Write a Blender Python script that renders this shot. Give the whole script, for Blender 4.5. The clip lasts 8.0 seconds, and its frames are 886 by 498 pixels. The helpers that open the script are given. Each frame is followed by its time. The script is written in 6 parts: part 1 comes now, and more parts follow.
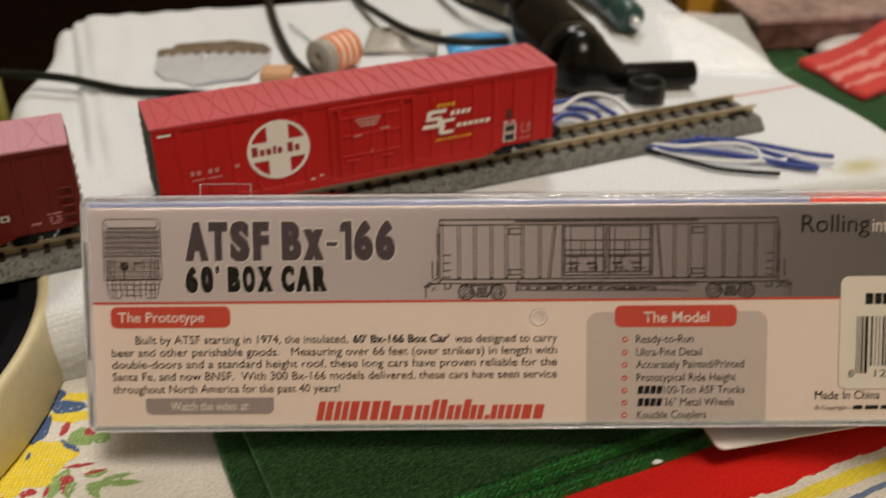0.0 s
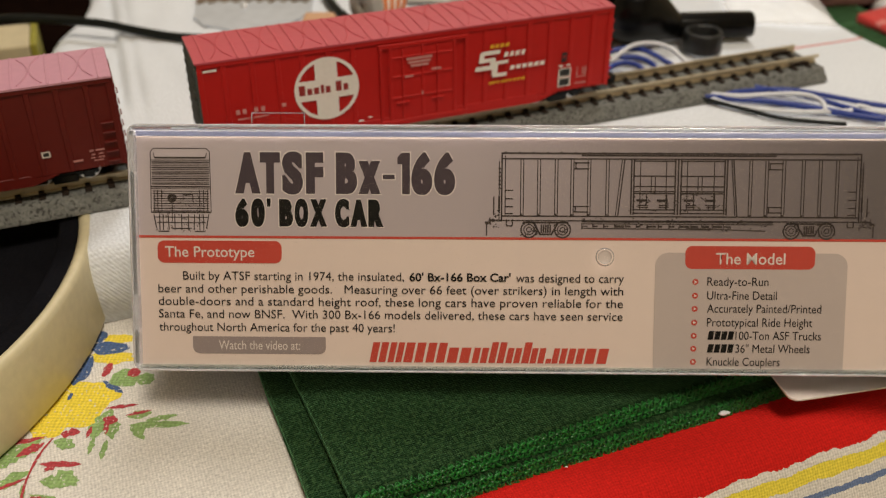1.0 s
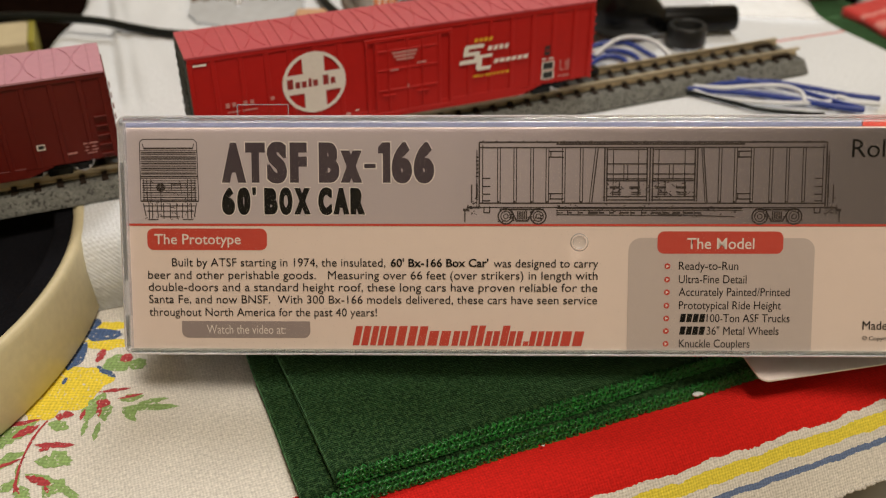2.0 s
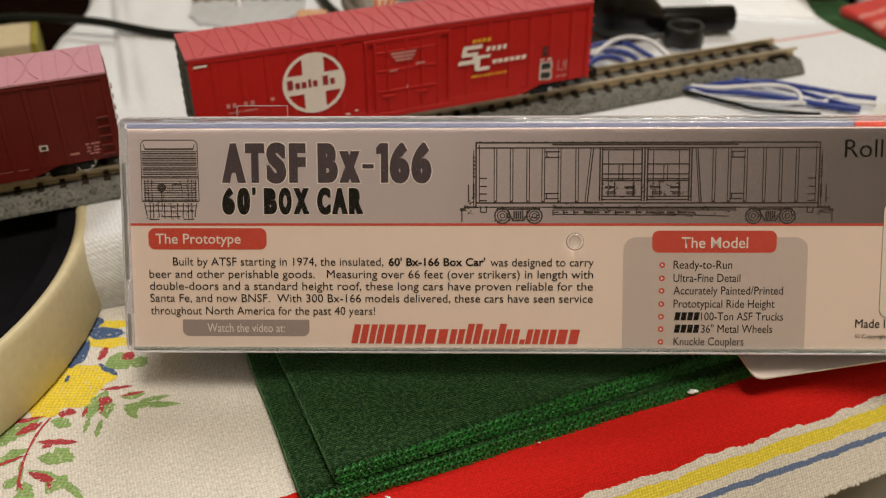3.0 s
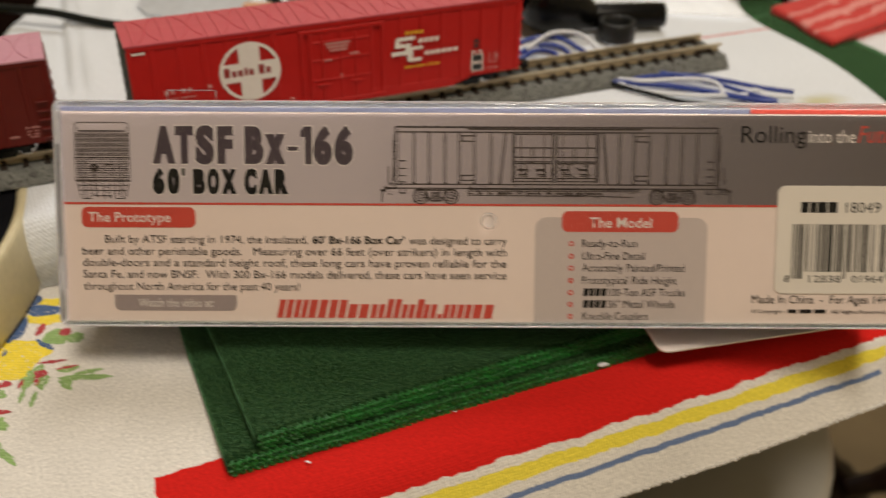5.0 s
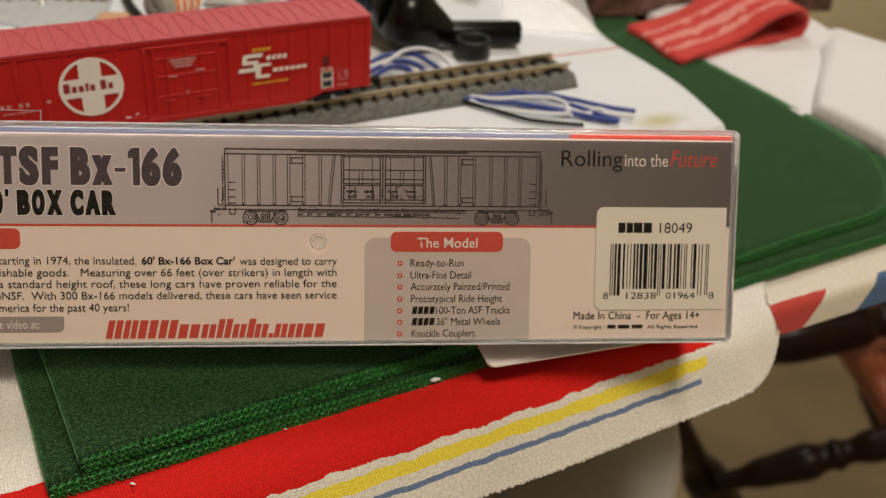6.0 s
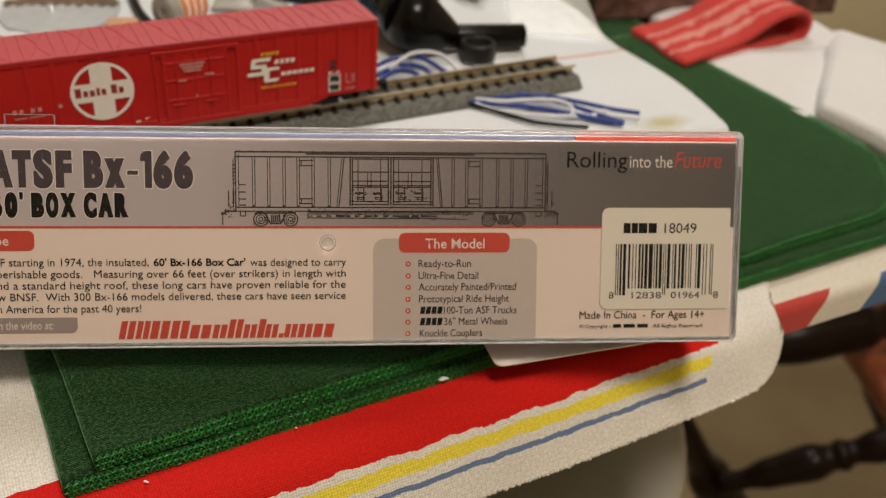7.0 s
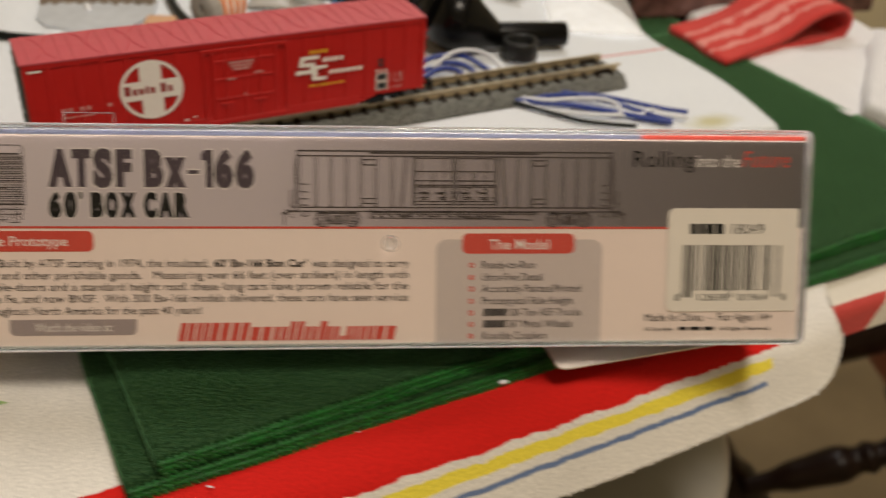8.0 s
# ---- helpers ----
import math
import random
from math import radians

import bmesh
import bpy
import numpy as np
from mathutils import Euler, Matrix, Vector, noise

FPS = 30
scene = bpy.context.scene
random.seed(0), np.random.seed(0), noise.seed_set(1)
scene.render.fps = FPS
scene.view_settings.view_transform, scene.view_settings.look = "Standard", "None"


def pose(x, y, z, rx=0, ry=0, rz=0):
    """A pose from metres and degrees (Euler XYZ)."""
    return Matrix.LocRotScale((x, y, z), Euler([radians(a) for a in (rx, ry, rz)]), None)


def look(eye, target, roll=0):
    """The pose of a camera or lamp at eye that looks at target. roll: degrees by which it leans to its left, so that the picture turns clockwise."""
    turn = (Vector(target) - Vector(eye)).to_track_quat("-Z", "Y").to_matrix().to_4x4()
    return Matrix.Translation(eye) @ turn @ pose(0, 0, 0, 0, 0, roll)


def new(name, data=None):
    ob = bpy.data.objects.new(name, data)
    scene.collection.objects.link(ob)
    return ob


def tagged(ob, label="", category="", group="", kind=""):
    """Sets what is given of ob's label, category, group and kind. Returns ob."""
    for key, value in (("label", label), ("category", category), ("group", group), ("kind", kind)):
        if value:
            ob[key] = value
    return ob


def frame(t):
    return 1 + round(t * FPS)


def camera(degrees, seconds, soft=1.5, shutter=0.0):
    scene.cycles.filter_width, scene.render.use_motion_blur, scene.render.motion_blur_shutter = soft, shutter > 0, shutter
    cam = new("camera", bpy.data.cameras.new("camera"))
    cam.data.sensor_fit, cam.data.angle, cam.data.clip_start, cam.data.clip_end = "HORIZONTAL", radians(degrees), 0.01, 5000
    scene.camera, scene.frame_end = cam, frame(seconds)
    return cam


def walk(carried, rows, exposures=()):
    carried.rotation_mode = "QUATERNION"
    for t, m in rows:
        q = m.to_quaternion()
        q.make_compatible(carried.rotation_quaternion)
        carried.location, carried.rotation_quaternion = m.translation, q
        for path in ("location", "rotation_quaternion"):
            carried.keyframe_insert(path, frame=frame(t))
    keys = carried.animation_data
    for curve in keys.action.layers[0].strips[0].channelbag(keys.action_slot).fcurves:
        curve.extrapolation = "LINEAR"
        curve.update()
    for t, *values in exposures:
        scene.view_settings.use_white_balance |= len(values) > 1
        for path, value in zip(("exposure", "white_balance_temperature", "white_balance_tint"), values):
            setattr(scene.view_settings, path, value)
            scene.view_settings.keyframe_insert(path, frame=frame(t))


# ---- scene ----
cam = camera(48.94, 8.0, soft=1.2, shutter=0.55)
PATH = [
    (0, (0.07382, -0.15658, 0.15993), (0.08042, 0.69081, -0.37100), 0.11),
    (0.2, (0.06812, -0.1573, 0.1564), (0.07466, 0.68554, -0.38172), 0.31),
    (0.5, (0.06568, -0.15183, 0.14800), (0.04862, 0.68973, -0.39188), -0.18),
    (1, (0.06585, -0.15322, 0.14683), (0.05001, 0.68303, -0.40130), 0.07),
    (1.5, (0.06877, -0.15761, 0.14769), (0.05147, 0.67772, -0.40179), -0.17),
    (3, (0.07243, -0.16205, 0.14992), (0.04890, 0.67214, -0.40104), -0.53),
    (3.5, (0.07289, -0.16476, 0.15163), (0.04894, 0.66936, -0.39943), -0.55),
    (4, (0.07272, -0.16594, 0.15283), (0.04526, 0.66950, -0.39607), -0.77),
    (4.2, (0.07228, -0.16545, 0.15273), (0.04275, 0.67036, -0.39550), -0.87),
    (5.3, (0.09341, -0.17596, 0.15222), (0.12771, 0.65693, -0.40016), 1.86),
    (5.5, (0.09974, -0.17651, 0.15288), (0.15506, 0.65557, -0.39900), 2.58),
    (5.7, (0.101, -0.1786, 0.15825), (0.18026, 0.65529, -0.38796), 3.47),
    (6, (0.10068, -0.17615, 0.15930), (0.20446, 0.65426, -0.38811), 4.29),
    (6.5, (0.10043, -0.17835, 0.15994), (0.20300, 0.65339, -0.38568), 4.07),
    (7, (0.09963, -0.17890, 0.16046), (0.19894, 0.65359, -0.38462), 3.91),
    (7.5, (0.09836, -0.17852, 0.16041), (0.19630, 0.65456, -0.38401), 3.86),
    (7.8, (0.09705, -0.17931, 0.15843), (0.1934, 0.65754, -0.38045), 3.75),
    (8, (0.08671, -0.17422, 0.15771), (0.18006, 0.65848, -0.38808), 3.76),
]
cam.data.dof.use_dof = True
cam.data.dof.focus_distance, cam.data.dof.aperture_fstop = 0.206, 17.0
walk(cam, [(t, look(eye, target, roll)) for t, eye, target, roll in PATH])

# ---- light: one warm ceiling lamp in a closed room ----
world = bpy.data.worlds.new("room_air")
scene.world = world
world.use_nodes = True
world.node_tree.nodes["Background"].inputs[0].default_value = (0.9, 0.8, 0.65, 1)
world.node_tree.nodes["Background"].inputs[1].default_value = 0.05
scene.view_settings.exposure = 0.0

MM = 0.001
TH = radians(22.28)                        # heading of the track
TC = radians(22.0)                         # heading of the table edge and of the cloths
EU = Vector((math.cos(TC), math.sin(TC), 0))
EV = Vector((-math.sin(TC), math.cos(TC), 0))
rng = random.Random(4)


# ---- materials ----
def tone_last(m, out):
    """Links the colour, with shade painted in between the threads where the cloth has a weave."""
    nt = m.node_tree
    if "thread_gap_shade" in nt.nodes:
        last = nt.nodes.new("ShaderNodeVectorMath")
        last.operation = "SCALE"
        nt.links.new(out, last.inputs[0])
        nt.links.new(nt.nodes["thread_gap_shade"].outputs[0], last.inputs["Scale"])
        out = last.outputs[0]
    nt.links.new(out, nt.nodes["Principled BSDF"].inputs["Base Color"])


def material(name, color, rough=0.6, metal=0.0, vary=0.12, grain=900.0, blotch=40.0, bump=0.15, weave=0.0, spec=0.5,
             sheen=0.0, dist=0.0002, coat=0.0, fleck=None, uv=False, thread=0.16, rib=0.8):
    """A surface with grain and blotches, a bump and, for cloth, a weave with threads `weave` metres apart."""
    m = bpy.data.materials.new(name)
    m.use_nodes = True
    nt = m.node_tree
    b = nt.nodes["Principled BSDF"]
    tc = nt.nodes.new("ShaderNodeTexCoord")
    co = tc.outputs["UV" if uv else "Object"]

    def noisy(scale, detail=4):
        n = nt.nodes.new("ShaderNodeTexNoise")
        n.inputs["Scale"].default_value, n.inputs["Detail"].default_value = scale, detail
        nt.links.new(co, n.inputs["Vector"])
        return n.outputs["Fac"]

    def mathn(op, a, c):
        n = nt.nodes.new("ShaderNodeMath")
        n.operation = op
        for i, v in enumerate((a, c)):
            if isinstance(v, (int, float)):
                n.inputs[i].default_value = v
            else:
                nt.links.new(v, n.inputs[i])
        return n.outputs[0]

    fine, wide = noisy(grain), noisy(blotch, 3)
    both = mathn("ADD", mathn("MULTIPLY", fine, 0.55), mathn("MULTIPLY", wide, 0.45))
    ramp = nt.nodes.new("ShaderNodeMapRange")
    ramp.inputs["From Min"].default_value, ramp.inputs["From Max"].default_value = 0.3, 0.7
    ramp.inputs["To Min"].default_value, ramp.inputs["To Max"].default_value = 1 - vary, 1 + vary
    nt.links.new(both, ramp.inputs["Value"])
    mul = nt.nodes.new("ShaderNodeVectorMath")
    mul.operation = "SCALE"
    mul.inputs[0].default_value = color[:3]
    nt.links.new(ramp.outputs[0], mul.inputs["Scale"])
    out = mul.outputs[0]
    if fleck:
        tone, amount, size = fleck
        f = noisy(size, 2)
        step = nt.nodes.new("ShaderNodeMapRange")
        step.inputs["From Min"].default_value, step.inputs["From Max"].default_value = 1 - amount, 1.06 - amount
        nt.links.new(f, step.inputs["Value"])
        mix = nt.nodes.new("ShaderNodeMix")
        mix.data_type = "RGBA"
        nt.links.new(step.outputs[0], mix.inputs[0])
        nt.links.new(out, mix.inputs[6])
        mix.inputs[7].default_value = (*tone, 1)
        out = mix.outputs[2]
    m["tint"] = out.node.name
    b.inputs["Roughness"].default_value, b.inputs["Metallic"].default_value = rough, metal
    b.inputs["Specular IOR Level"].default_value = spec
    b.inputs["Sheen Weight"].default_value = sheen
    b.inputs["Coat Weight"].default_value = coat
    b.inputs["Coat Roughness"].default_value = 0.15
    height = fine
    if weave:
        for axis in ("X", "Y"):
            w = nt.nodes.new("ShaderNodeTexWave")
            w.wave_type, w.bands_direction = "BANDS", axis
            w.inputs["Scale"].default_value = 0.314 / weave
            w.inputs["Distortion"].default_value = 2.4
            w.inputs["Detail"].default_value = 1.0
            nt.links.new(co, w.inputs["Vector"])
            height = mathn("ADD", height, mathn("MULTIPLY", w.outputs["Fac"], rib))
        # painted shade: the weave's hollows get a darker colour by their height
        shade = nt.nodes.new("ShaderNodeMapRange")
        shade.name = "thread_gap_shade"
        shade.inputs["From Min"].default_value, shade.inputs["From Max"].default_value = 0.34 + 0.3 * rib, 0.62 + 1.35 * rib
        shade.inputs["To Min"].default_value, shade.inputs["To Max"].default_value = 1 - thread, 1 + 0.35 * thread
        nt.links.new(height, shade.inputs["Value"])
    if bump:
        bn = nt.nodes.new("ShaderNodeBump")
        bn.inputs["Strength"].default_value, bn.inputs["Distance"].default_value = bump, dist
        nt.links.new(height, bn.inputs["Height"])
        nt.links.new(bn.outputs[0], b.inputs["Normal"])
    tone_last(m, out)
    return m


def clear_plastic(name, rough=0.04, tint=(1, 1, 1), ior=1.15):
    """Thin clear styrene: it lets through, and mirrors by Fresnel."""
    m = bpy.data.materials.new(name)
    m.use_nodes = True
    nt = m.node_tree
    nt.nodes.remove(nt.nodes["Principled BSDF"])
    t, g = nt.nodes.new("ShaderNodeBsdfTransparent"), nt.nodes.new("ShaderNodeBsdfGlossy")
    f, mix = nt.nodes.new("ShaderNodeFresnel"), nt.nodes.new("ShaderNodeMixShader")
    t.inputs[0].default_value = (*tint, 1)
    g.inputs["Roughness"].default_value = rough
    f.inputs[0].default_value = ior
    nt.links.new(f.outputs[0], mix.inputs[0])
    nt.links.new(t.outputs[0], mix.inputs[1])
    nt.links.new(g.outputs[0], mix.inputs[2])
    nt.links.new(mix.outputs[0], nt.nodes["Material Output"].inputs[0])
    return m


def glassy(name, color=(0.95, 0.97, 0.97), rough=0.08, ior=1.45):
    m = bpy.data.materials.new(name)
    m.use_nodes = True
    b = m.node_tree.nodes["Principled BSDF"]
    b.inputs["Base Color"].default_value = (*color, 1)
    b.inputs["Transmission Weight"].default_value = 1.0
    b.inputs["Roughness"].default_value = rough
    b.inputs["IOR"].default_value = ior
    return m


def stripes(m, bands):
    """Prints bands on a cloth by its UV (metres along, metres out): (tone, out0, out1, along0, along1, wobble)."""
    nt = m.node_tree
    b = nt.nodes["Principled BSDF"]
    out = nt.nodes[m["tint"]].outputs[2 if nt.nodes[m["tint"]].bl_idname == "ShaderNodeMix" else 0]
    base = out
    tc = nt.nodes.new("ShaderNodeTexCoord")
    sep = nt.nodes.new("ShaderNodeSeparateXYZ")
    nt.links.new(tc.outputs["UV"], sep.inputs[0])
    wob = nt.nodes.new("ShaderNodeTexNoise")
    wob.inputs["Scale"].default_value, wob.inputs["Detail"].default_value = 150, 4
    nt.links.new(tc.outputs["UV"], wob.inputs["Vector"])
    rag = nt.nodes.new("ShaderNodeTexNoise")
    rag.inputs["Scale"].default_value, rag.inputs["Detail"].default_value = 1100, 1
    nt.links.new(tc.outputs["UV"], rag.inputs["Vector"])

    def op(kind, a, c, d=None):
        n = nt.nodes.new("ShaderNodeMath")
        n.operation = kind
        for i, v in enumerate((a, c, d)):
            if v is None:
                continue
            if isinstance(v, (int, float)):
                n.inputs[i].default_value = v
            else:
                nt.links.new(v, n.inputs[i])
        return n.outputs[0]

    for tone, o0, o1, a0, a1, wobble in bands:
        shift = op("ADD", op("MULTIPLY", op("SUBTRACT", wob.outputs["Fac"], 0.5), wobble),
                   op("MULTIPLY", op("SUBTRACT", rag.outputs["Fac"], 0.5), 0.0007 if wobble > 0.0012 else 0.0003))
        y, x = op("ADD", sep.outputs[1], shift), op("ADD", sep.outputs[0], op("MULTIPLY", shift, 2.0))
        inside = op("MULTIPLY", op("MULTIPLY", op("GREATER_THAN", y, o0), op("LESS_THAN", y, o1)),
                    op("MULTIPLY", op("GREATER_THAN", x, a0), op("LESS_THAN", x, a1)))
        mix = nt.nodes.new("ShaderNodeMix")
        mix.data_type = "RGBA"
        nt.links.new(inside, mix.inputs[0])
        nt.links.new(base, mix.inputs[6])
        mix.inputs[7].default_value = (*tone, 1)
        base = mix.outputs[2]
    nap, level, worn = (nt.nodes.new(k) for k in ("ShaderNodeTexNoise", "ShaderNodeMapRange", "ShaderNodeVectorMath"))
    nap.inputs["Scale"].default_value, nap.inputs["Detail"].default_value = 1300, 2
    level.inputs["From Min"].default_value, level.inputs["From Max"].default_value = 0.3, 0.7
    level.inputs["To Min"].default_value, level.inputs["To Max"].default_value = 0.88, 1.12
    worn.operation = "SCALE"
    nt.links.new(tc.outputs["UV"], nap.inputs["Vector"])
    nt.links.new(nap.outputs["Fac"], level.inputs["Value"])
    nt.links.new(base, worn.inputs[0])
    nt.links.new(level.outputs[0], worn.inputs["Scale"])
    tone_last(m, worn.outputs[0])
    return m


WALL = material("wall_paint", (0.84, 0.76, 0.56), 0.9, grain=300, blotch=4, bump=0.1)
CEIL = material("ceiling_paint", (0.75, 0.72, 0.66), 0.95, grain=300, blotch=4)
CARPET = material("carpet", (0.34, 0.26, 0.15), 0.95, vary=0.3, grain=500, blotch=9, bump=0.6, dist=0.003, sheen=0.1)
WOOD_DARK = material("dark_wood", (0.006, 0.003, 0.002), 0.9, vary=0.4, grain=200, blotch=15, bump=0.05, spec=0.0)
WOOD_CHAIR = material("chair_wood", (0.011, 0.005, 0.003), 0.30, vary=0.35, grain=160, blotch=20, bump=0.04, spec=0.14)
WOOD_RED = material("seat_wood", (0.28, 0.075, 0.035), 0.35, vary=0.3, grain=160, blotch=20, bump=0.04)
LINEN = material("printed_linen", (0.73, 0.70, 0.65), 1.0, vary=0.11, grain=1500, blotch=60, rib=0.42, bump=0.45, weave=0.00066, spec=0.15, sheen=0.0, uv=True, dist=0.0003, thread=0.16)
stripes(LINEN, [((0.60, 0.016, 0.012), -0.0115, 0.0099, 0.012, 0.196, 0.0034),
                ((0.82, 0.69, 0.08), 0.0120, 0.0152, 0.012, 0.192, 0.0026),
                ((0.15, 0.21, 0.37), 0.0176, 0.0190, 0.012, 0.189, 0.0016)])
CLOTH = material("table_linen", (0.70, 0.65, 0.56), 0.9, vary=0.08, grain=1500, blotch=35, bump=0.4, weave=0.0007, sheen=0.1, uv=True)
stripes(CLOTH, [((0.50, 0.05, 0.04), 0.0005, 0.05, 0.20, 0.2445, 0.001), ((0.06, 0.13, 0.27), 0.0005, 0.05, 0.266, 0.30, 0.001),
                ((0.50, 0.05, 0.04), 0.0005, 0.05, 0.318, 0.345, 0.001)])
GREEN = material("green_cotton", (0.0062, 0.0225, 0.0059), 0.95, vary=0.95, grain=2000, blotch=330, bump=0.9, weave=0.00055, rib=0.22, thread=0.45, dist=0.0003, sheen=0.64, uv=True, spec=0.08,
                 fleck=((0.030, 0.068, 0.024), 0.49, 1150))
GREEN.node_tree.nodes["Principled BSDF"].inputs["Sheen Tint"].default_value = (0.36, 0.85, 0.42, 1)
GREEN.node_tree.nodes["Principled BSDF"].inputs["Sheen Roughness"].default_value = 0.45
GREEN_EDGE = material("green_thread", (0.008, 0.125, 0.014), 0.30, vary=0.35, grain=3000, blotch=300, bump=0.4, sheen=0.05)
geo_n, isl, edge_mul = (GREEN_EDGE.node_tree.nodes.new(k) for k in ("ShaderNodeNewGeometry", "ShaderNodeMapRange", "ShaderNodeVectorMath"))
edge_mul.operation = "SCALE"
isl.inputs["To Min"].default_value, isl.inputs["To Max"].default_value = 0.6, 1.35
GREEN_EDGE.node_tree.links.new(geo_n.outputs["Random Per Island"], isl.inputs["Value"])
GREEN_EDGE.node_tree.links.new(isl.outputs[0], edge_mul.inputs["Scale"])
GREEN_EDGE.node_tree.links.new(GREEN_EDGE.node_tree.nodes[GREEN_EDGE["tint"]].outputs[0], edge_mul.inputs[0])
GREEN_EDGE.node_tree.links.new(edge_mul.outputs[0], GREEN_EDGE.node_tree.nodes["Principled BSDF"].inputs["Base Color"])
TERRY = material("white_terry", (0.75, 0.785, 0.83), 0.95, vary=0.05, grain=1200, blotch=25, bump=0.3, thread=0.03, weave=0.0011, sheen=0.15, uv=True, dist=0.0004)
stripes(TERRY, [((0.62, 0.10, 0.08), 0.0, 0.0011, 0.10, 0.5, 0.0004)])


def spotted(m, tone, at, size, coord="UV", most=0.8, scale=90.0):
    """Adds one ragged stain: centre and half widths in metres."""
    nt = m.node_tree
    socket = nt.nodes["Principled BSDF"].inputs["Base Color"]
    clean = socket.links[0].from_socket
    tc, less, over, far = (nt.nodes.new(k) for k in ("ShaderNodeTexCoord", "ShaderNodeVectorMath", "ShaderNodeVectorMath", "ShaderNodeVectorMath"))
    less.operation, over.operation, far.operation = "SUBTRACT", "DIVIDE", "LENGTH"
    less.inputs[1].default_value, over.inputs[1].default_value = (*at, 0), (*size, 1)
    ragged = nt.nodes.new("ShaderNodeTexNoise")
    ragged.inputs["Scale"].default_value, ragged.inputs["Detail"].default_value = scale, 5
    add, fade, mix = (nt.nodes.new(k) for k in ("ShaderNodeMath", "ShaderNodeMapRange", "ShaderNodeMix"))
    add.operation, mix.data_type = "ADD", "RGBA"
    nt.links.new(tc.outputs[coord], less.inputs[0])
    nt.links.new(tc.outputs[coord], ragged.inputs["Vector"])
    nt.links.new(less.outputs[0], over.inputs[0])
    nt.links.new(over.outputs[0], far.inputs[0])
    nt.links.new(far.outputs["Value"], add.inputs[0])
    nt.links.new(ragged.outputs["Fac"], add.inputs[1])
    fade.inputs["From Min"].default_value, fade.inputs["From Max"].default_value = 0.55, 1.5
    fade.inputs["To Min"].default_value, fade.inputs["To Max"].default_value = most, 0.0
    nt.links.new(add.outputs[0], fade.inputs["Value"])
    nt.links.new(fade.outputs[0], mix.inputs[0])
    nt.links.new(clean, mix.inputs[6])
    mix.inputs[7].default_value = (*tone, 1)
    nt.links.new(mix.outputs[2], socket)


spotted(TERRY, (0.50, 0.46, 0.20), (0.2405, -0.0600), (0.014, 0.0065))
CREAM = material("cream_plastic", (0.66, 0.59, 0.38), 0.5, vary=0.08, grain=500, blotch=30, bump=0.08)
FELT = material("black_felt", (0.006, 0.006, 0.008), 0.95, vary=0.5, grain=1500, blotch=50, bump=0.8, spec=0.08, fleck=((0.05, 0.05, 0.055), 0.27, 2000))
BALLAST = material("grey_ballast", (0.155, 0.158, 0.145), 0.9, vary=0.42, grain=1300, blotch=420, bump=0.8, dist=0.0005, fleck=((0.055, 0.055, 0.05), 0.44, 1100))
TIE = material("brown_tie", (0.022, 0.014, 0.009), 0.8, vary=0.3, grain=900, blotch=80, spec=0.2)
RAIL = material("nickel_rail", (0.55, 0.47, 0.33), 0.42, metal=0.75, vary=0.2, grain=400, blotch=60, bump=0.03)
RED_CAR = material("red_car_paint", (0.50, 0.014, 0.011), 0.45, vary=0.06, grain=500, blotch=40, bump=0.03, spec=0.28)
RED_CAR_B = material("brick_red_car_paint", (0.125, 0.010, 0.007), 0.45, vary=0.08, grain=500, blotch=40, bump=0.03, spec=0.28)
# red of the sides, made pinker to hold some of the roof's sheen
ROOF_A = material("red_roof_paint_with_sheen", (0.52, 0.055, 0.075), 0.5, vary=0.05, grain=500, blotch=40, bump=0.03, spec=0.85, sheen=0.12)
# the back lamp's pale pink glare on this roof is painted into its colour
ROOF_B = material("roof_paint_with_glare", (0.58, 0.29, 0.37), 0.45, vary=0.06, grain=500, blotch=40, bump=0.03, spec=0.6)
BLACK = material("black_plastic", (0.0035, 0.0035, 0.0035), 0.24, vary=0.3, grain=600, blotch=60, bump=0.03, spec=0.22)
COLLAR = material("worn_black_plastic", (0.016, 0.017, 0.017), 0.42, vary=0.4, grain=500, blotch=120, bump=0.05, spec=0.4)
RUBBER = material("black_cable", (0.005, 0.007, 0.006), 0.5, vary=0.2, grain=600, blotch=60, bump=0.05, spec=0.25)
CAR_END = material("grey_green_end_paint", (0.07, 0.085, 0.075), 0.6, vary=0.25, grain=600, blotch=200)
INK = material("decal_white", (0.86, 0.80, 0.74), 0.6, vary=0.05, bump=0.0)
INK_F = material("faint_decal", (0.60, 0.27, 0.25), 0.6, vary=0.15, grain=1500, bump=0.0)
INK_Y = material("decal_yellow", (0.75, 0.42, 0.02), 0.6, vary=0.05, bump=0.0)
INK_K = material("decal_black", (0.02, 0.02, 0.02), 0.6, vary=0.05, bump=0.0)
INK_R = material("decal_red", (0.30, 0.022, 0.018), 0.6, vary=0.05, bump=0.0)
PAPER = material("white_card", (0.80, 0.71, 0.67), 0.75, vary=0.03, grain=400, blotch=30, bump=0.05)
PAPER_PINK = material("label_paper", (0.74, 0.615, 0.555), 0.55, vary=0.02, grain=300, blotch=20, bump=0.02)
# the bluish reflection along the card's top fold is put into this colour
BLUE_GREY = material("blue_reflection_card", (0.17, 0.19, 0.30), 0.5, vary=0.06, grain=200, blotch=30, bump=0.02)
RED_PRINT = material("red_print", (0.52, 0.055, 0.035), 0.5, vary=0.05, grain=400, blotch=60, bump=0.0)
GREY_PRINT = material("grey_print", (0.50, 0.425, 0.40), 0.55, vary=0.03, bump=0.0)
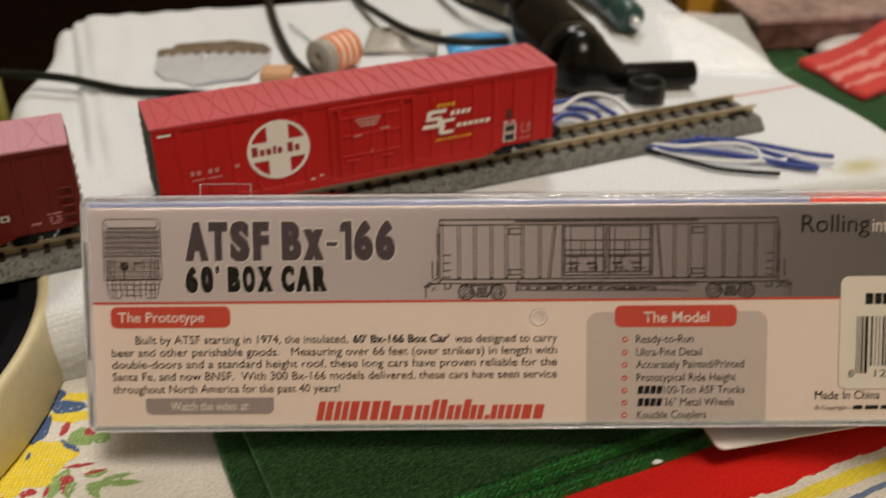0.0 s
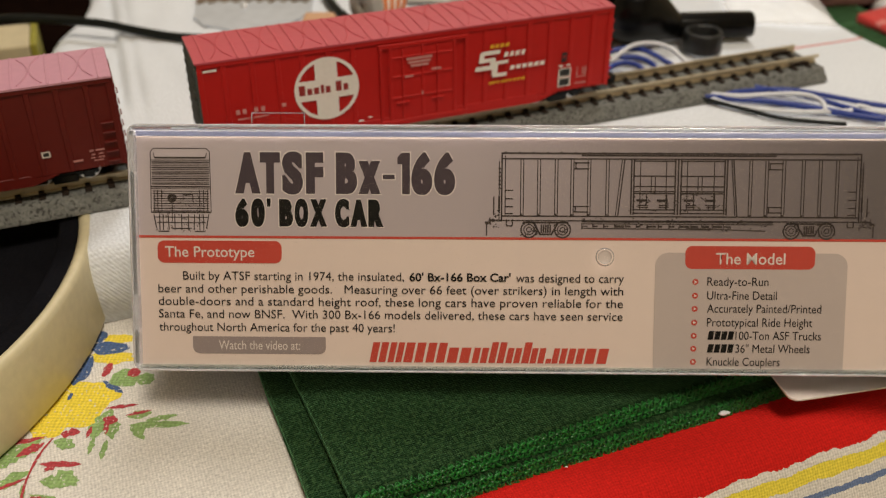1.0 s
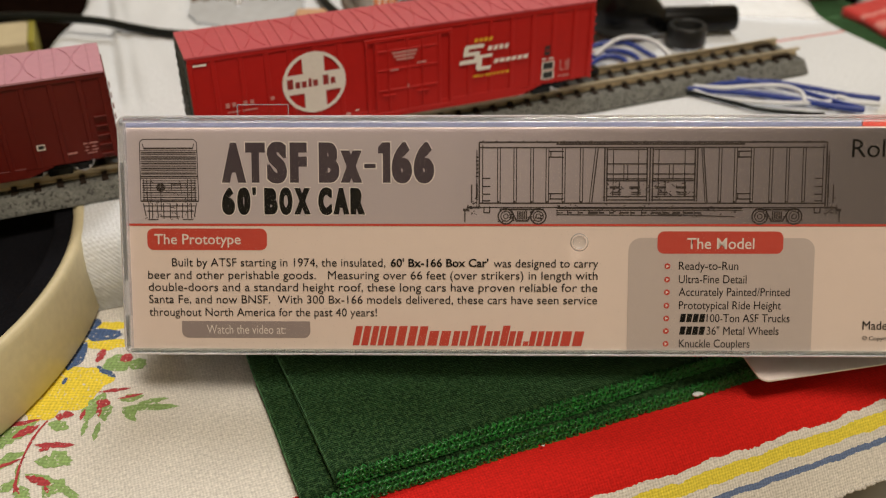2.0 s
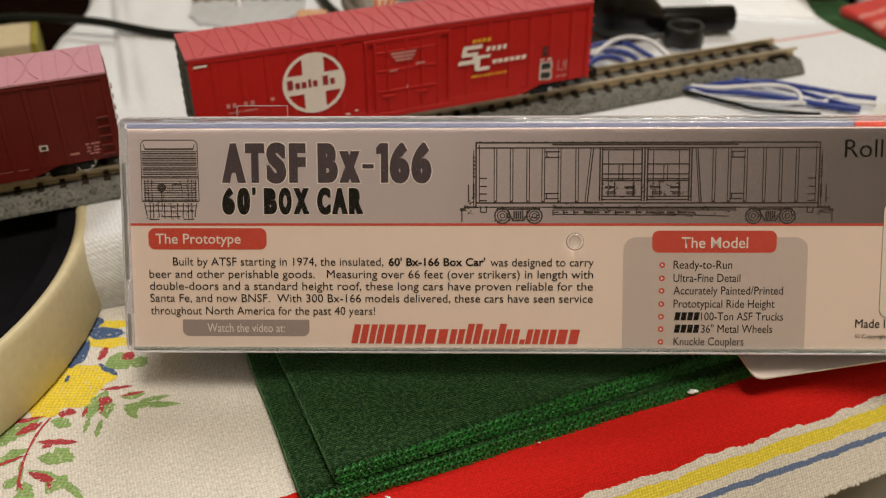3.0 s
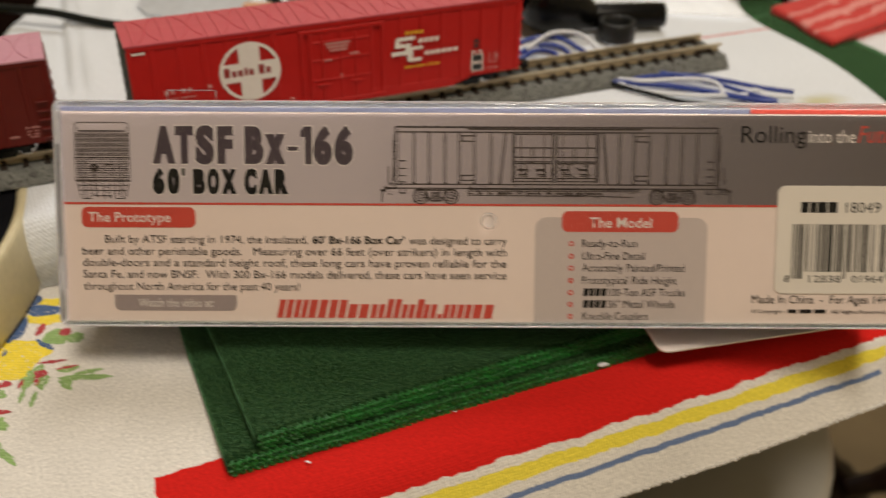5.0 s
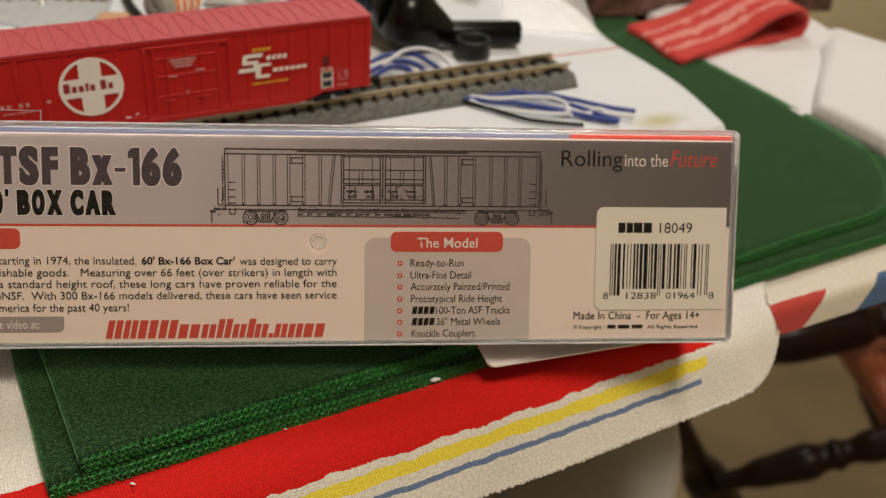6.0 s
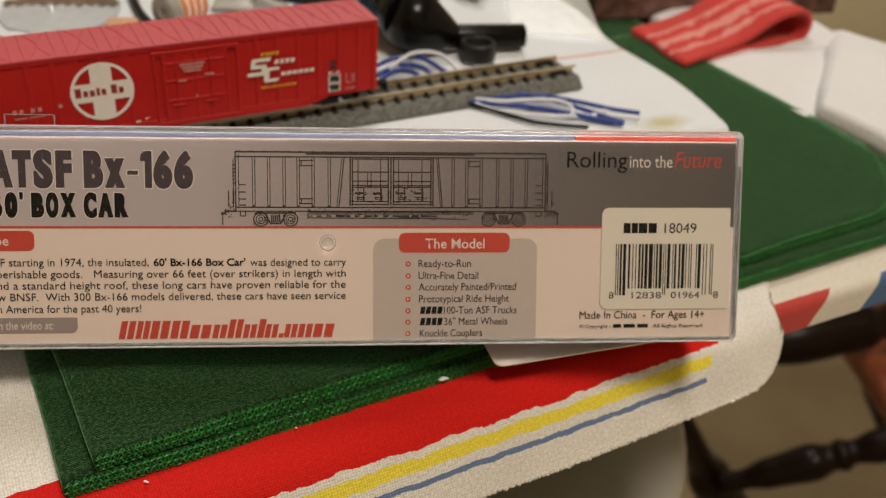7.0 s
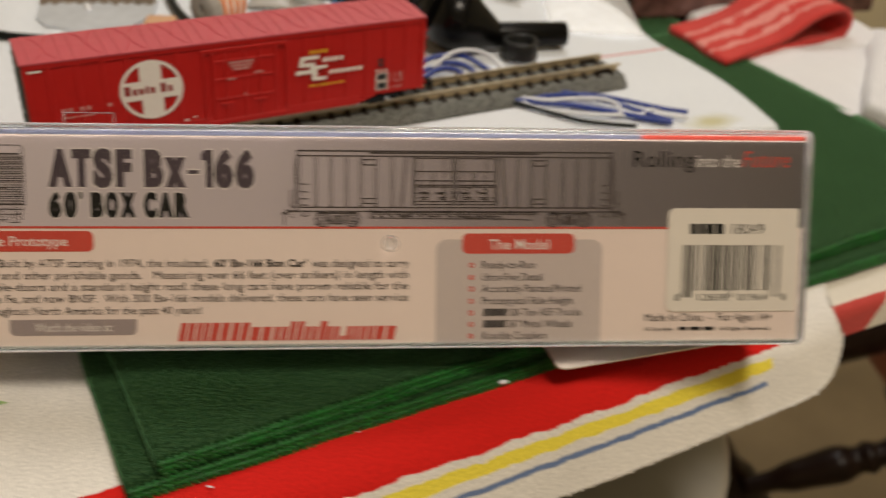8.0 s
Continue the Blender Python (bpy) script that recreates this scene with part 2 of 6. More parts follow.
MAUVE_PRINT = material("mauve_print", (0.29, 0.235, 0.23), 0.55, vary=0.03, bump=0.0)
TITLE_PRINT = material("title_print", (0.066, 0.049, 0.058), 0.5, vary=0.05, bump=0.0, spec=0.2)
BLACK_PRINT = material("black_print", (0.008, 0.007, 0.006), 0.5, vary=0.05, bump=0.0, spec=0.2)
TEXT_PRINT = material("text_print", (0.016, 0.013, 0.012), 0.55, vary=0.05, bump=0.0, spec=0.2)
LINE_PRINT = material("line_print", (0.060, 0.047, 0.043), 0.55, vary=0.05, bump=0.0, spec=0.2)
WHITE_PRINT = material("white_print", (0.70, 0.64, 0.60), 0.55, vary=0.03, bump=0.0)
STICKER = material("sticker_paper", (0.70, 0.645, 0.575), 0.5, vary=0.02, grain=300, blotch=20, bump=0.02)
CLEAR = clear_plastic("clear_styrene")
RIM = glassy("clear_rim", (0.88, 0.86, 0.88), 0.07)
RIM.node_tree.nodes["Principled BSDF"].inputs["Transmission Weight"].default_value = 0.74
RIM_CLEAR = glassy("clear_edge", (0.80, 0.84, 0.88), 0.05)
RIM_CLEAR.node_tree.nodes["Principled BSDF"].inputs["Transmission Weight"].default_value = 0.88
RIM_FOOT = glassy("smoky_clear_edge", (0.50, 0.57, 0.55), 0.06)
RIM_FOOT.node_tree.nodes["Principled BSDF"].inputs["Transmission Weight"].default_value = 0.9
TIN = material("stained_tin", (0.62, 0.66, 0.72), 0.35, metal=0.3, vary=0.12, grain=200, blotch=25, bump=0.05)
RUST = material("brown_stained_tin", (0.17, 0.125, 0.085), 0.5, metal=0.2, vary=0.5, grain=260, blotch=90, bump=0.1)
STEEL = material("tin_plate", (0.72, 0.74, 0.78), 0.35, metal=0.6, vary=0.1, grain=200, blotch=25, bump=0.05)
ORANGE = material("orange_plastic", (0.75, 0.20, 0.03), 0.5, vary=0.08)
GREY_PL = material("grey_plastic", (0.36, 0.34, 0.31), 0.55, vary=0.1, grain=300)
GREY_BAG = material("grey_sachet", (0.42, 0.40, 0.37), 0.4, vary=0.15, grain=300, blotch=60)
BLUE_PL = material("blue_sachet", (0.02, 0.32, 0.72), 0.35, vary=0.12, grain=300, blotch=60)
PEACH = material("tan_eraser", (0.62, 0.36, 0.20), 0.6, vary=0.1)
TEAL_DARK = material("teal_handle", (0.02, 0.06, 0.055), 0.25, vary=0.3, grain=200, blotch=80)
WIRE_BLUE = material("blue_wire", (0.015, 0.04, 0.26), 0.4, vary=0.08)
WIRE_WHITE = material("white_wire", (0.72, 0.74, 0.78), 0.4, vary=0.05)
ORANGE_CARD = material("amber_card", (0.62, 0.30, 0.03), 0.6, vary=0.1)
MAROON = material("wrapped_maroon_box", (0.15, 0.075, 0.065), 0.22, vary=0.8, grain=160, blotch=60, bump=0.4, dist=0.001)
# paler maroon: the wrapping's pinkish highlights are painted into the top
MAROON_TOP = material("maroon_top_with_highlights", (0.30, 0.20, 0.19), 0.2, vary=0.6, grain=140, blotch=45, bump=0.5, dist=0.001)
WHITE_SHEET = material("white_sheet", (0.76, 0.76, 0.78), 0.9, vary=0.05, grain=900, blotch=20, bump=0.2, weave=0.0008, uv=True)
RED_TOWEL = material("red_striped_terry", (0.56, 0.035, 0.028), 0.95, vary=0.18, grain=700, blotch=80, bump=0.6, sheen=0.2, uv=True, dist=0.0006)
stripes(RED_TOWEL, [((0.70, 0.25, 0.22), o, o + w, 0.142, 1, 0.012) for o, w in ((0.008, 0.003), (0.0155, 0.006), (0.027, 0.003))])
WHITE_PL = material("white_bucket_plastic", (0.46, 0.445, 0.41), 0.4, vary=0.06, grain=100, blotch=8)
CARTON = material("cream_carton", (0.55, 0.47, 0.30), 0.8, vary=0.1, grain=200, blotch=30)
CARTON_END = material("olive_carton_end", (0.30, 0.27, 0.03), 0.7, vary=0.3, grain=200, blotch=90)
PRINTS = {"blue": material("blue_ink_cloth", (0.06, 0.11, 0.24), 0.9, vary=0.15, grain=1500, blotch=200, bump=0.4, weave=0.0009, rib=0.5, dist=0.0003, thread=0.2, fleck=((0.68, 0.65, 0.58), 0.37, 1250)),
          "yellow": material("yellow_ink_cloth", (0.82, 0.64, 0.05), 0.9, vary=0.12, grain=1500, blotch=200, bump=0.4, weave=0.0009, rib=0.5, dist=0.0003, thread=0.2, fleck=((0.68, 0.65, 0.58), 0.37, 1250)),
          "red": material("red_ink_cloth", (0.42, 0.045, 0.055), 0.9, vary=0.2, grain=1500, blotch=200, bump=0.4, weave=0.0009, rib=0.5, dist=0.0003, thread=0.2, fleck=((0.68, 0.65, 0.58), 0.37, 1250)),
          "green": material("green_ink_cloth", (0.26, 0.40, 0.14), 0.9, vary=0.25, grain=1500, blotch=200, bump=0.4, weave=0.0009, rib=0.5, dist=0.0003, thread=0.2, fleck=((0.68, 0.65, 0.58), 0.37, 1250))}
FILM = material("milky_film", (0.92, 0.92, 0.92), 0.3, vary=0.1, grain=200, bump=0.1)
FILM.node_tree.nodes["Principled BSDF"].inputs["Alpha"].default_value = 0.3
DIMPLE = material("frosted_dimple", (0.50, 0.47, 0.45), 0.25, vary=0.1, bump=0.0)
DIMPLE.node_tree.nodes["Principled BSDF"].inputs["Alpha"].default_value = 0.5


# ---- builders; all small things are drawn in millimetres ----
def thing(name, label, category, at=(0, 0, 0), turn=0.0, group="", kind=""):
    ob = new(name)
    ob.empty_display_size = 0.01
    ob.matrix_world = Matrix.Translation(Vector(at) * MM) @ Matrix.Rotation(turn, 4, "Z")
    return tagged(ob, label, category, group, kind)


def part(name, bm, mat, parent=None, label="", smooth=False, kind=""):
    """Links a bmesh drawn in millimetres as one mesh object under a thing or a part."""
    me = bpy.data.meshes.new(name)
    bm.transform(Matrix.Scale(MM, 4))
    bm.normal_update()
    bm.to_mesh(me)
    bm.free()
    for mt in mat if isinstance(mat, (list, tuple)) else [mat]:
        me.materials.append(mt)
    if smooth:
        me.polygons.foreach_set("use_smooth", [True] * len(me.polygons))
    ob = new(name, me)
    if parent:
        ob.parent = parent
    return tagged(ob, label, kind=kind)


def block(bm, x0, x1, y0, y1, z0, z1, bevel=0.0, seg=2, m=None):
    got = bmesh.ops.create_cube(bm, size=1.0, matrix=Matrix.Translation(((x0 + x1) / 2, (y0 + y1) / 2, (z0 + z1) / 2)) @ Matrix.Diagonal((x1 - x0, y1 - y0, z1 - z0, 1)))
    vs = got["verts"]
    if m:
        bmesh.ops.transform(bm, matrix=m, verts=vs)
    if bevel:
        es = list({e for v in vs for e in v.link_edges})
        bmesh.ops.bevel(bm, geom=es, offset=bevel, segments=seg, affect="EDGES", profile=0.5)
    return bm


def blocks(*rows, bevel=0.0):
    bm = bmesh.new()
    for r in rows:
        block(bm, *r, bevel=bevel)
    return bm


def lathe(profile, seg=24, m=None, bm=None, closed=True):
    """Turns (radius, height) pairs round the z axis."""
    bm = bm or bmesh.new()
    rings = []
    for r, z in profile:
        ring = []
        for k in range(seg):
            p = Vector((r * math.cos(2 * math.pi * k / seg), r * math.sin(2 * math.pi * k / seg), z))
            ring.append(bm.verts.new(m @ p if m else p))
        rings.append(ring)
    for a, b in zip(rings, rings[1:]):
        for k in range(seg):
            bm.faces.new((a[k], a[(k + 1) % seg], b[(k + 1) % seg], b[k]))
    if closed:
        bm.faces.new(rings[0][::-1])
        bm.faces.new(rings[-1])
    return bm


def curve_points(pts, n=8):
    """A smooth line through the points."""
    pts = [Vector(p) for p in pts]
    out = []
    for i in range(len(pts) - 1):
        a, b, c, d = pts[max(i - 1, 0)], pts[i], pts[i + 1], pts[min(i + 2, len(pts) - 1)]
        for k in range(n):
            t = k / n
            out.append(0.5 * ((2 * b) + (c - a) * t + (2 * a - 5 * b + 4 * c - d) * t * t + (3 * b - a - 3 * c + d) * t ** 3))
    return out + [pts[-1]]


def tube(pts, r, seg=10, bm=None, n=8):
    bm = bm or bmesh.new()
    line = curve_points(pts, n) if n else [Vector(p) for p in pts]
    rings, side = [], None
    for i, p in enumerate(line):
        ahead = (line[min(i + 1, len(line) - 1)] - line[max(i - 1, 0)]).normalized()
        side = ahead.cross(Vector((0, 0, 1)) if abs(ahead.z) < 0.95 else Vector((1, 0, 0))).normalized()
        up = side.cross(ahead)
        rr = r(i / (len(line) - 1)) if callable(r) else r
        rings.append([bm.verts.new(p + rr * (math.cos(2 * math.pi * k / seg) * side + math.sin(2 * math.pi * k / seg) * up)) for k in range(seg)])
    for a, b in zip(rings, rings[1:]):
        for k in range(seg):
            bm.faces.new((a[k], b[k], b[(k + 1) % seg], a[(k + 1) % seg]))
    bm.faces.new(rings[0])
    bm.faces.new(rings[-1][::-1])
    bmesh.ops.recalc_face_normals(bm, faces=bm.faces)
    return bm


def outline(bm, pts, z0, z1):
    """A slab over a closed outline."""
    low, top = [bm.verts.new((x, y, z0)) for x, y in pts], [bm.verts.new((x, y, z1)) for x, y in pts]
    n = len(pts)
    for k in range(n):
        bm.faces.new((low[k], low[(k + 1) % n], top[(k + 1) % n], top[k]))
    bm.faces.new(top)
    bm.faces.new(low[::-1])
    bmesh.ops.recalc_face_normals(bm, faces=bm.faces)
    return bm


def rounded(x0, x1, y0, y1, radii, steps=6):
    """The outline of a rectangle with corner radii (bottom left, bottom right, top right, top left)."""
    pts = []
    for (cx, cy, sx, sy), r, a in zip(((x0, y0, 1, 1), (x1, y0, -1, 1), (x1, y1, -1, -1), (x0, y1, 1, -1)), radii, (180, 270, 0, 90)):
        if r <= 0:
            pts.append((cx, cy))
            continue
        for k in range(steps + 1):
            w = radians(a + 90 * k / steps)
            pts.append((cx + sx * r + r * math.cos(w), cy + sy * r + r * math.sin(w)))
    return pts


def sheet(nu, nv, place, uvs):
    """A cloth as a grid: place(s, t) in mm, uvs(s, t) in metres."""
    bm = bmesh.new()
    lay = bm.loops.layers.uv.new("UVMap")
    grid = [[bm.verts.new(place(i / nu, j / nv)) for j in range(nv + 1)] for i in range(nu + 1)]
    for i in range(nu):
        for j in range(nv):
            f = bm.faces.new((grid[i][j], grid[i + 1][j], grid[i + 1][j + 1], grid[i][j + 1]))
            f.smooth = True
            for lp, (a, b) in zip(f.loops, ((i, j), (i + 1, j), (i + 1, j + 1), (i, j + 1))):
                lp[lay].uv = uvs(a / nu, b / nv)
    bm.normal_update()
    if sum(f.normal.z for f in bm.faces) < 0:
        bmesh.ops.reverse_faces(bm, faces=bm.faces)
    return bm


def thicken(ob, mm, offset=-1.0):
    mod = ob.modifiers.new("thick", "SOLIDIFY")
    mod.thickness, mod.offset = mm * MM, offset
    return ob


def writing(body, x0, x1, y0, cap, mat, parent, z, name="writing", bold=0.0, shear=0.0, both=True, label="", space=1.0, fat=0.0):
    """Letters from x0 to x1 on the base line y0 with capitals `cap` mm high, lying in the parent's x-y plane at z."""
    cu = bpy.data.curves.new(name, "FONT")
    cu.body, cu.size, cu.offset, cu.shear, cu.resolution_u, cu.space_character = body, 1.0, bold, shear, 3, space
    tmp = bpy.data.objects.new(name, cu)
    scene.collection.objects.link(tmp)
    bpy.context.view_layer.update()
    me = bpy.data.meshes.new_from_object(tmp.evaluated_get(bpy.context.evaluated_depsgraph_get()))
    scene.collection.objects.unlink(tmp)
    bpy.data.objects.remove(tmp)
    bpy.data.curves.remove(cu)
    xs = [v.co.x for v in me.vertices]
    lo, hi = min(xs), max(xs)
    sx, sy = (x1 - x0) / (hi - lo), cap / (0.69 + 2 * bold)
    for v in me.vertices:
        v.co = Vector(((x0 + (v.co.x - lo) * sx) * MM, (y0 + (v.co.y + bold) * sy) * MM, z * MM))
    if fat:
        bm = bmesh.new()
        for k, dx in enumerate((-fat, 0.0, fat)):
            me.transform(Matrix.Translation((dx * MM, 0, 0.012 * MM * (1 if k else 0))))
            bm.from_mesh(me)
            me.transform(Matrix.Translation((-dx * MM, 0, 0)))
        bm.to_mesh(me)
        bm.free()
    me.materials.append(mat)
    ob = new(name, me)
    ob.parent = parent
    return tagged(ob, label)


# ---- the room ----
def room_slab(name, x0, x1, y0, y1, z0, z1, mat, label):
    ob = part(name, blocks((x0, x1, y0, y1, z0, z1)), mat)
    return tagged(ob, label, "room", kind="structure")


FLOOR_Z = -740
room_slab("floor", -1900, 1750, -1500, 1900, FLOOR_Z - 60, FLOOR_Z, CARPET, "beige carpeted floor of a lamplit room")
room_slab("wall_north", -1900, 1750, 1900, 2000, FLOOR_Z, 1700, WALL, "plain cream-beige painted wall")
room_slab("wall_south", -1900, 1750, -1600, -1500, FLOOR_Z, 1700, WALL, "plain cream-beige painted wall")
room_slab("wall_east", 1750, 1850, -1600, 2000, FLOOR_Z, 1700, WALL, "plain cream-beige painted wall")
room_slab("wall_west", -2000, -1900, -1600, 2000, FLOOR_Z, 1700, WALL, "plain cream-beige painted wall")
room_slab("ceiling", -2000, 1850, -1600, 2000, 1700, 1760, CEIL, "plain off-white ceiling")

SHADE = material("opal_glass", (0.8, 0.76, 0.68), 0.5, vary=0.03)


def ceiling_lamp(x, y, watts, aim, tone):
    lamp = bpy.data.lights.new("ceiling_lamp", "AREA")
    lamp.shape, lamp.size, lamp.energy, lamp.color = "DISK", 0.42, watts, tone
    new("ceiling_lamp_light", lamp).matrix_world = look((x * MM, y * MM, 1.42), aim)
    fix = thing("ceiling_lamp", "round opal glass ceiling lamp, switched on", "lamp", (x, y, 1700), group="ceiling lamps")
    part("shade", lathe([(60, 0), (215, -40), (230, -110), (225, -190), (222, -190), (226, -110), (210, -45), (60, -8)], 40, closed=False), SHADE, fix, smooth=True)
    part("ceiling_plate", lathe([(70, -8), (70, 0)], 32), STEEL, fix)


ceiling_lamp(330, -480, 14.0, (0.20, 0.0, 0.0), (1.0, 0.88, 0.73))
ceiling_lamp(160, 950, 8.8, (0.10, 0.2, 0.0), (1.0, 0.965, 0.93))


# ---- table and cloths ----
def along(u, v, z=0.0):
    p = EU * u + EV * v
    return Vector((p.x, p.y, z))


table = thing("table", "dark wooden dining table under the cloths", "table")
top = bmesh.new()
turn_c = Matrix.Rotation(TC, 4, "Z")
block(top, -900, 400, -45, 800, -11, -2.2, bevel=2, m=None)
bmesh.ops.transform(top, matrix=turn_c, verts=top.verts)
part("tabletop", top, WOOD_DARK, table)
apron = blocks((-860, 300, 60, 760, -62, -11.2), bevel=2)
bmesh.ops.transform(apron, matrix=turn_c, verts=apron.verts)
part("apron", apron, WOOD_DARK, table)
leg = lathe([(190, FLOOR_Z), (180, FLOOR_Z + 30), (60, FLOOR_Z + 60), (45, -420), (70, -300), (50, -120), (160, -75), (160, -62)], 28)
bmesh.ops.transform(leg, matrix=turn_c @ Matrix.Translation((-320, 420, 0)), verts=leg.verts)
part("pedestal", leg, WOOD_DARK, table, smooth=True)


def over_edge(u, a, edge=-47.0, radius=12.0, slope=55.0, z=0.0):
    """A point of a cloth that lies flat and bends over the table's edge: a is the way out past the edge."""
    if a <= 0:
        return along(u, edge - a, z)
    w = radians(slope)
    arc = radius * w
    if a < arc:
        k = a / radius
        return along(u, edge - radius * math.sin(k), z - radius * (1 - math.cos(k)))
    rest = a - arc
    return along(u, edge - radius * math.sin(w) - rest * math.cos(w), z - radius * (1 - math.cos(w)) - rest * math.sin(w))


def ease(x, a, b):
    t = min(max((x - a) / (b - a), 0), 1)
    return t * t * (3 - 2 * t)


def spread_rows(t, back, end):
    """Rows dense near the edge."""
    return back + (end - back) * (1 - (1 - t) ** 1.8)


def base_place(s, t):
    u = -320 + 722 * s
    a = spread_rows(t, -190, 11.0)
    p = over_edge(u, a, edge=-46.5, radius=3.5, slope=78)
    p.z += -1.2 + 0.15 * noise.noise(Vector((u * 0.02, a * 0.02, 3)))
    return p


base = part("tablecloth", sheet(140, 60, base_place, lambda s, t: ((-320 + 722 * s + max(spread_rows(t, -190, 11.0), 0)) * MM, spread_rows(t, -190, 11.0) * MM)), CLOTH)
tagged(thicken(base, 0.6), "cream linen tablecloth with red and blue blocks on its hanging hem", "tablecloth")


def hem_end(u):
    end = 26.4 - 0.040 * max(u - 139, 0)
    if u > 196:
        k = min((u - 196) / 28.0, 1.0)
        end *= math.sqrt(max(1 - k ** 2.4, 0.0)) * 0.97 + 0.03
    return end + 0.25 * noise.noise(Vector((u * 0.35, 0, 2))) + 0.12 * math.sin(u * 2.1)


def runner_row(u, t):
    return spread_rows(t, -175, hem_end(u))


def runner_place(s, t):
    u = -210 + 434.0 * s
    a = runner_row(u, t)
    p = over_edge(u - 4.0 * ease(u, 201, 224) - 1.0 * min(a, 0) * ease(u, 190, 224) * 0.85, a)
    wave = noise.noise(Vector((u * 0.012, a * 0.012, 1.5)))
    p.z += 0.25 * wave
    if a > 4:
        p -= EV * (1.6 * ease(a, 4, 30) * noise.noise(Vector((u * 0.02, 7, 0))))
    return p


def runner_uv(s, t):
    u = -210 + 434.0 * s
    return (u * MM, (runner_row(u, t) + (u - 115) * 0.028) * MM)


runner = part("dish_towel", sheet(220, 90, runner_place, runner_uv), LINEN)
tagged(thicken(runner, 0.7), "white woven dish towel with coloured stripes and printed flowers", "towel")
HEM_AT = [(8 + k * 1.05, rng.uniform(-0.3, 0.3), 0.34 + 0.16 * rng.random(), rng.random() * 3) for k in range(203)]


def patch(kind, pts, z=0.42):
    """A printed patch on the towel."""
    bm = bmesh.new()
    for_cloth = lambda x, y: 0.25 * noise.noise(Vector(((x * EU.x + y * EU.y) * 0.012, (-47 - (x * EV.x + y * EV.y)) * 0.012, 1.5)))
    bm.faces.new([bm.verts.new((x, y, for_cloth(x, y) + 0.05 + 0.3 * (z - 0.42))) for x, y in pts])
    bmesh.ops.triangulate(bm, faces=bm.faces)
    part({"blue": "blue_petal", "yellow": "yellow_petal", "red": "red_bud", "green": "green_leaf"}[kind], bm, PRINTS[kind], runner)


def blob(cx, cy, rx, ry, turn, jag=0.16, n=34, seed=0):
    out = []
    for k in range(n):
        a = 2 * math.pi * k / n
        r = 1 + jag * 2.2 * noise.noise(Vector((math.cos(a) * 1.6 + seed * 3.1, math.sin(a) * 1.6, seed))) + jag * 0.5 * math.sin(7 * a + seed)
        x, y = rx * r * math.cos(a), ry * r * math.sin(a)
        w = radians(turn)
        out.append((cx + x * math.cos(w) - y * math.sin(w), cy + x * math.sin(w) + y * math.cos(w)))
    return out


def leaf(x, y, length, width, turn, seed=0):
    w, out = radians(turn), []
    n = 12
    for side in (1, -1):
        for k in (range(n + 1) if side == 1 else range(n - 1, 0, -1)):
            t = k / n
            h = side * width * math.sin(math.pi * t) ** 0.8 * (1 + 0.75 * noise.noise(Vector((t * 7, side, seed * 2.7))))
            out.append((x + length * t * math.cos(w) - h * math.sin(w), y + length * t * math.sin(w) + h * math.cos(w)))
    return out


def stem(pts, width):
    line = [p.to_2d() for p in curve_points([(x, y, 0) for x, y in pts], 6)]
    a, b = [], []
    for i, p in enumerate(line):
        d = (line[min(i + 1, len(line) - 1)] - line[max(i - 1, 0)]).normalized()
        nrm = Vector((-d.y, d.x)) * width * (0.7 + 0.5 * noise.noise(Vector((i * 0.9, width, 0))))
        a.append(tuple(p + nrm))
        b.append(tuple(p - nrm))
    return a + b[::-1]


# a flower with yellow and blue petals and sprays of green leaves edged with red
FLOWER = (
    ("yellow", -20.3, 5.9, 9.0, 7.5), ("yellow", -21.7, -0.1, 4.0, 4.6), ("yellow", -15.3, 8.9, 6.1, 4.4), ("yellow", -15.3, 22.5, 5.5, 2.5),
    ("yellow", -15.7, 29.5, 3.6, 1.8), ("blue", -21.2, 18.3, 2.7, 5.5), ("blue", -24.3, 14.3, 1.8, 3.9), ("blue", -17.0, 26.0, 5.0, 2.2),
    ("blue", -20.7, 30.1, 2.1, 2.2), ("blue", -20.4, 8.8, 0.5, 1.2), ("red", -25.1, 22.8, 3.5, 3.5), ("red", -14.9, 17.9, 1.0, 2.4),
    ("red", -8.5, 17.3, 1.5, 1.6), ("green", -9.9, 15.2, 3.5, 3.1), ("green", -5.3, 15.0, 2.1, 2.0), ("green", -24.5, 30.7, 2.7, 2.1))
SPRAY_A = (
    ("blue", -14.8, 14.3, 7.2, 0.9, -35), ("green", -11.5, -4.6, 9.9, 1.9, 81), ("green", -6.9, -4.5, 7.4, 1.4, 109), ("green", -5.9, 2.5, 5.5, 1.3, 18),
    ("green", -4.8, -0.1, 13.3, 1.1, 4), ("green", -4.1, 0.2, 6.0, 1.2, -49), ("green", -1.5, 1.5, 7.0, 0.8, 16), ("green", -10.6, -9.0, 5.6, 0.6, 94),
    ("green", -7.5, -10.4, 5.9, 0.7, 95), ("red", -11.4, 5.1, 7.3, 0.6, 12), ("red", -6.4, 2.9, 5.8, 0.5, 19), ("red", -10.9, 2.0, 3.6, 1.3, -14),
    ("red", -10.2, 2.4, 5.6, 0.6, -75), ("red", -12.5, -4.2, 3.7, 0.5, 90))
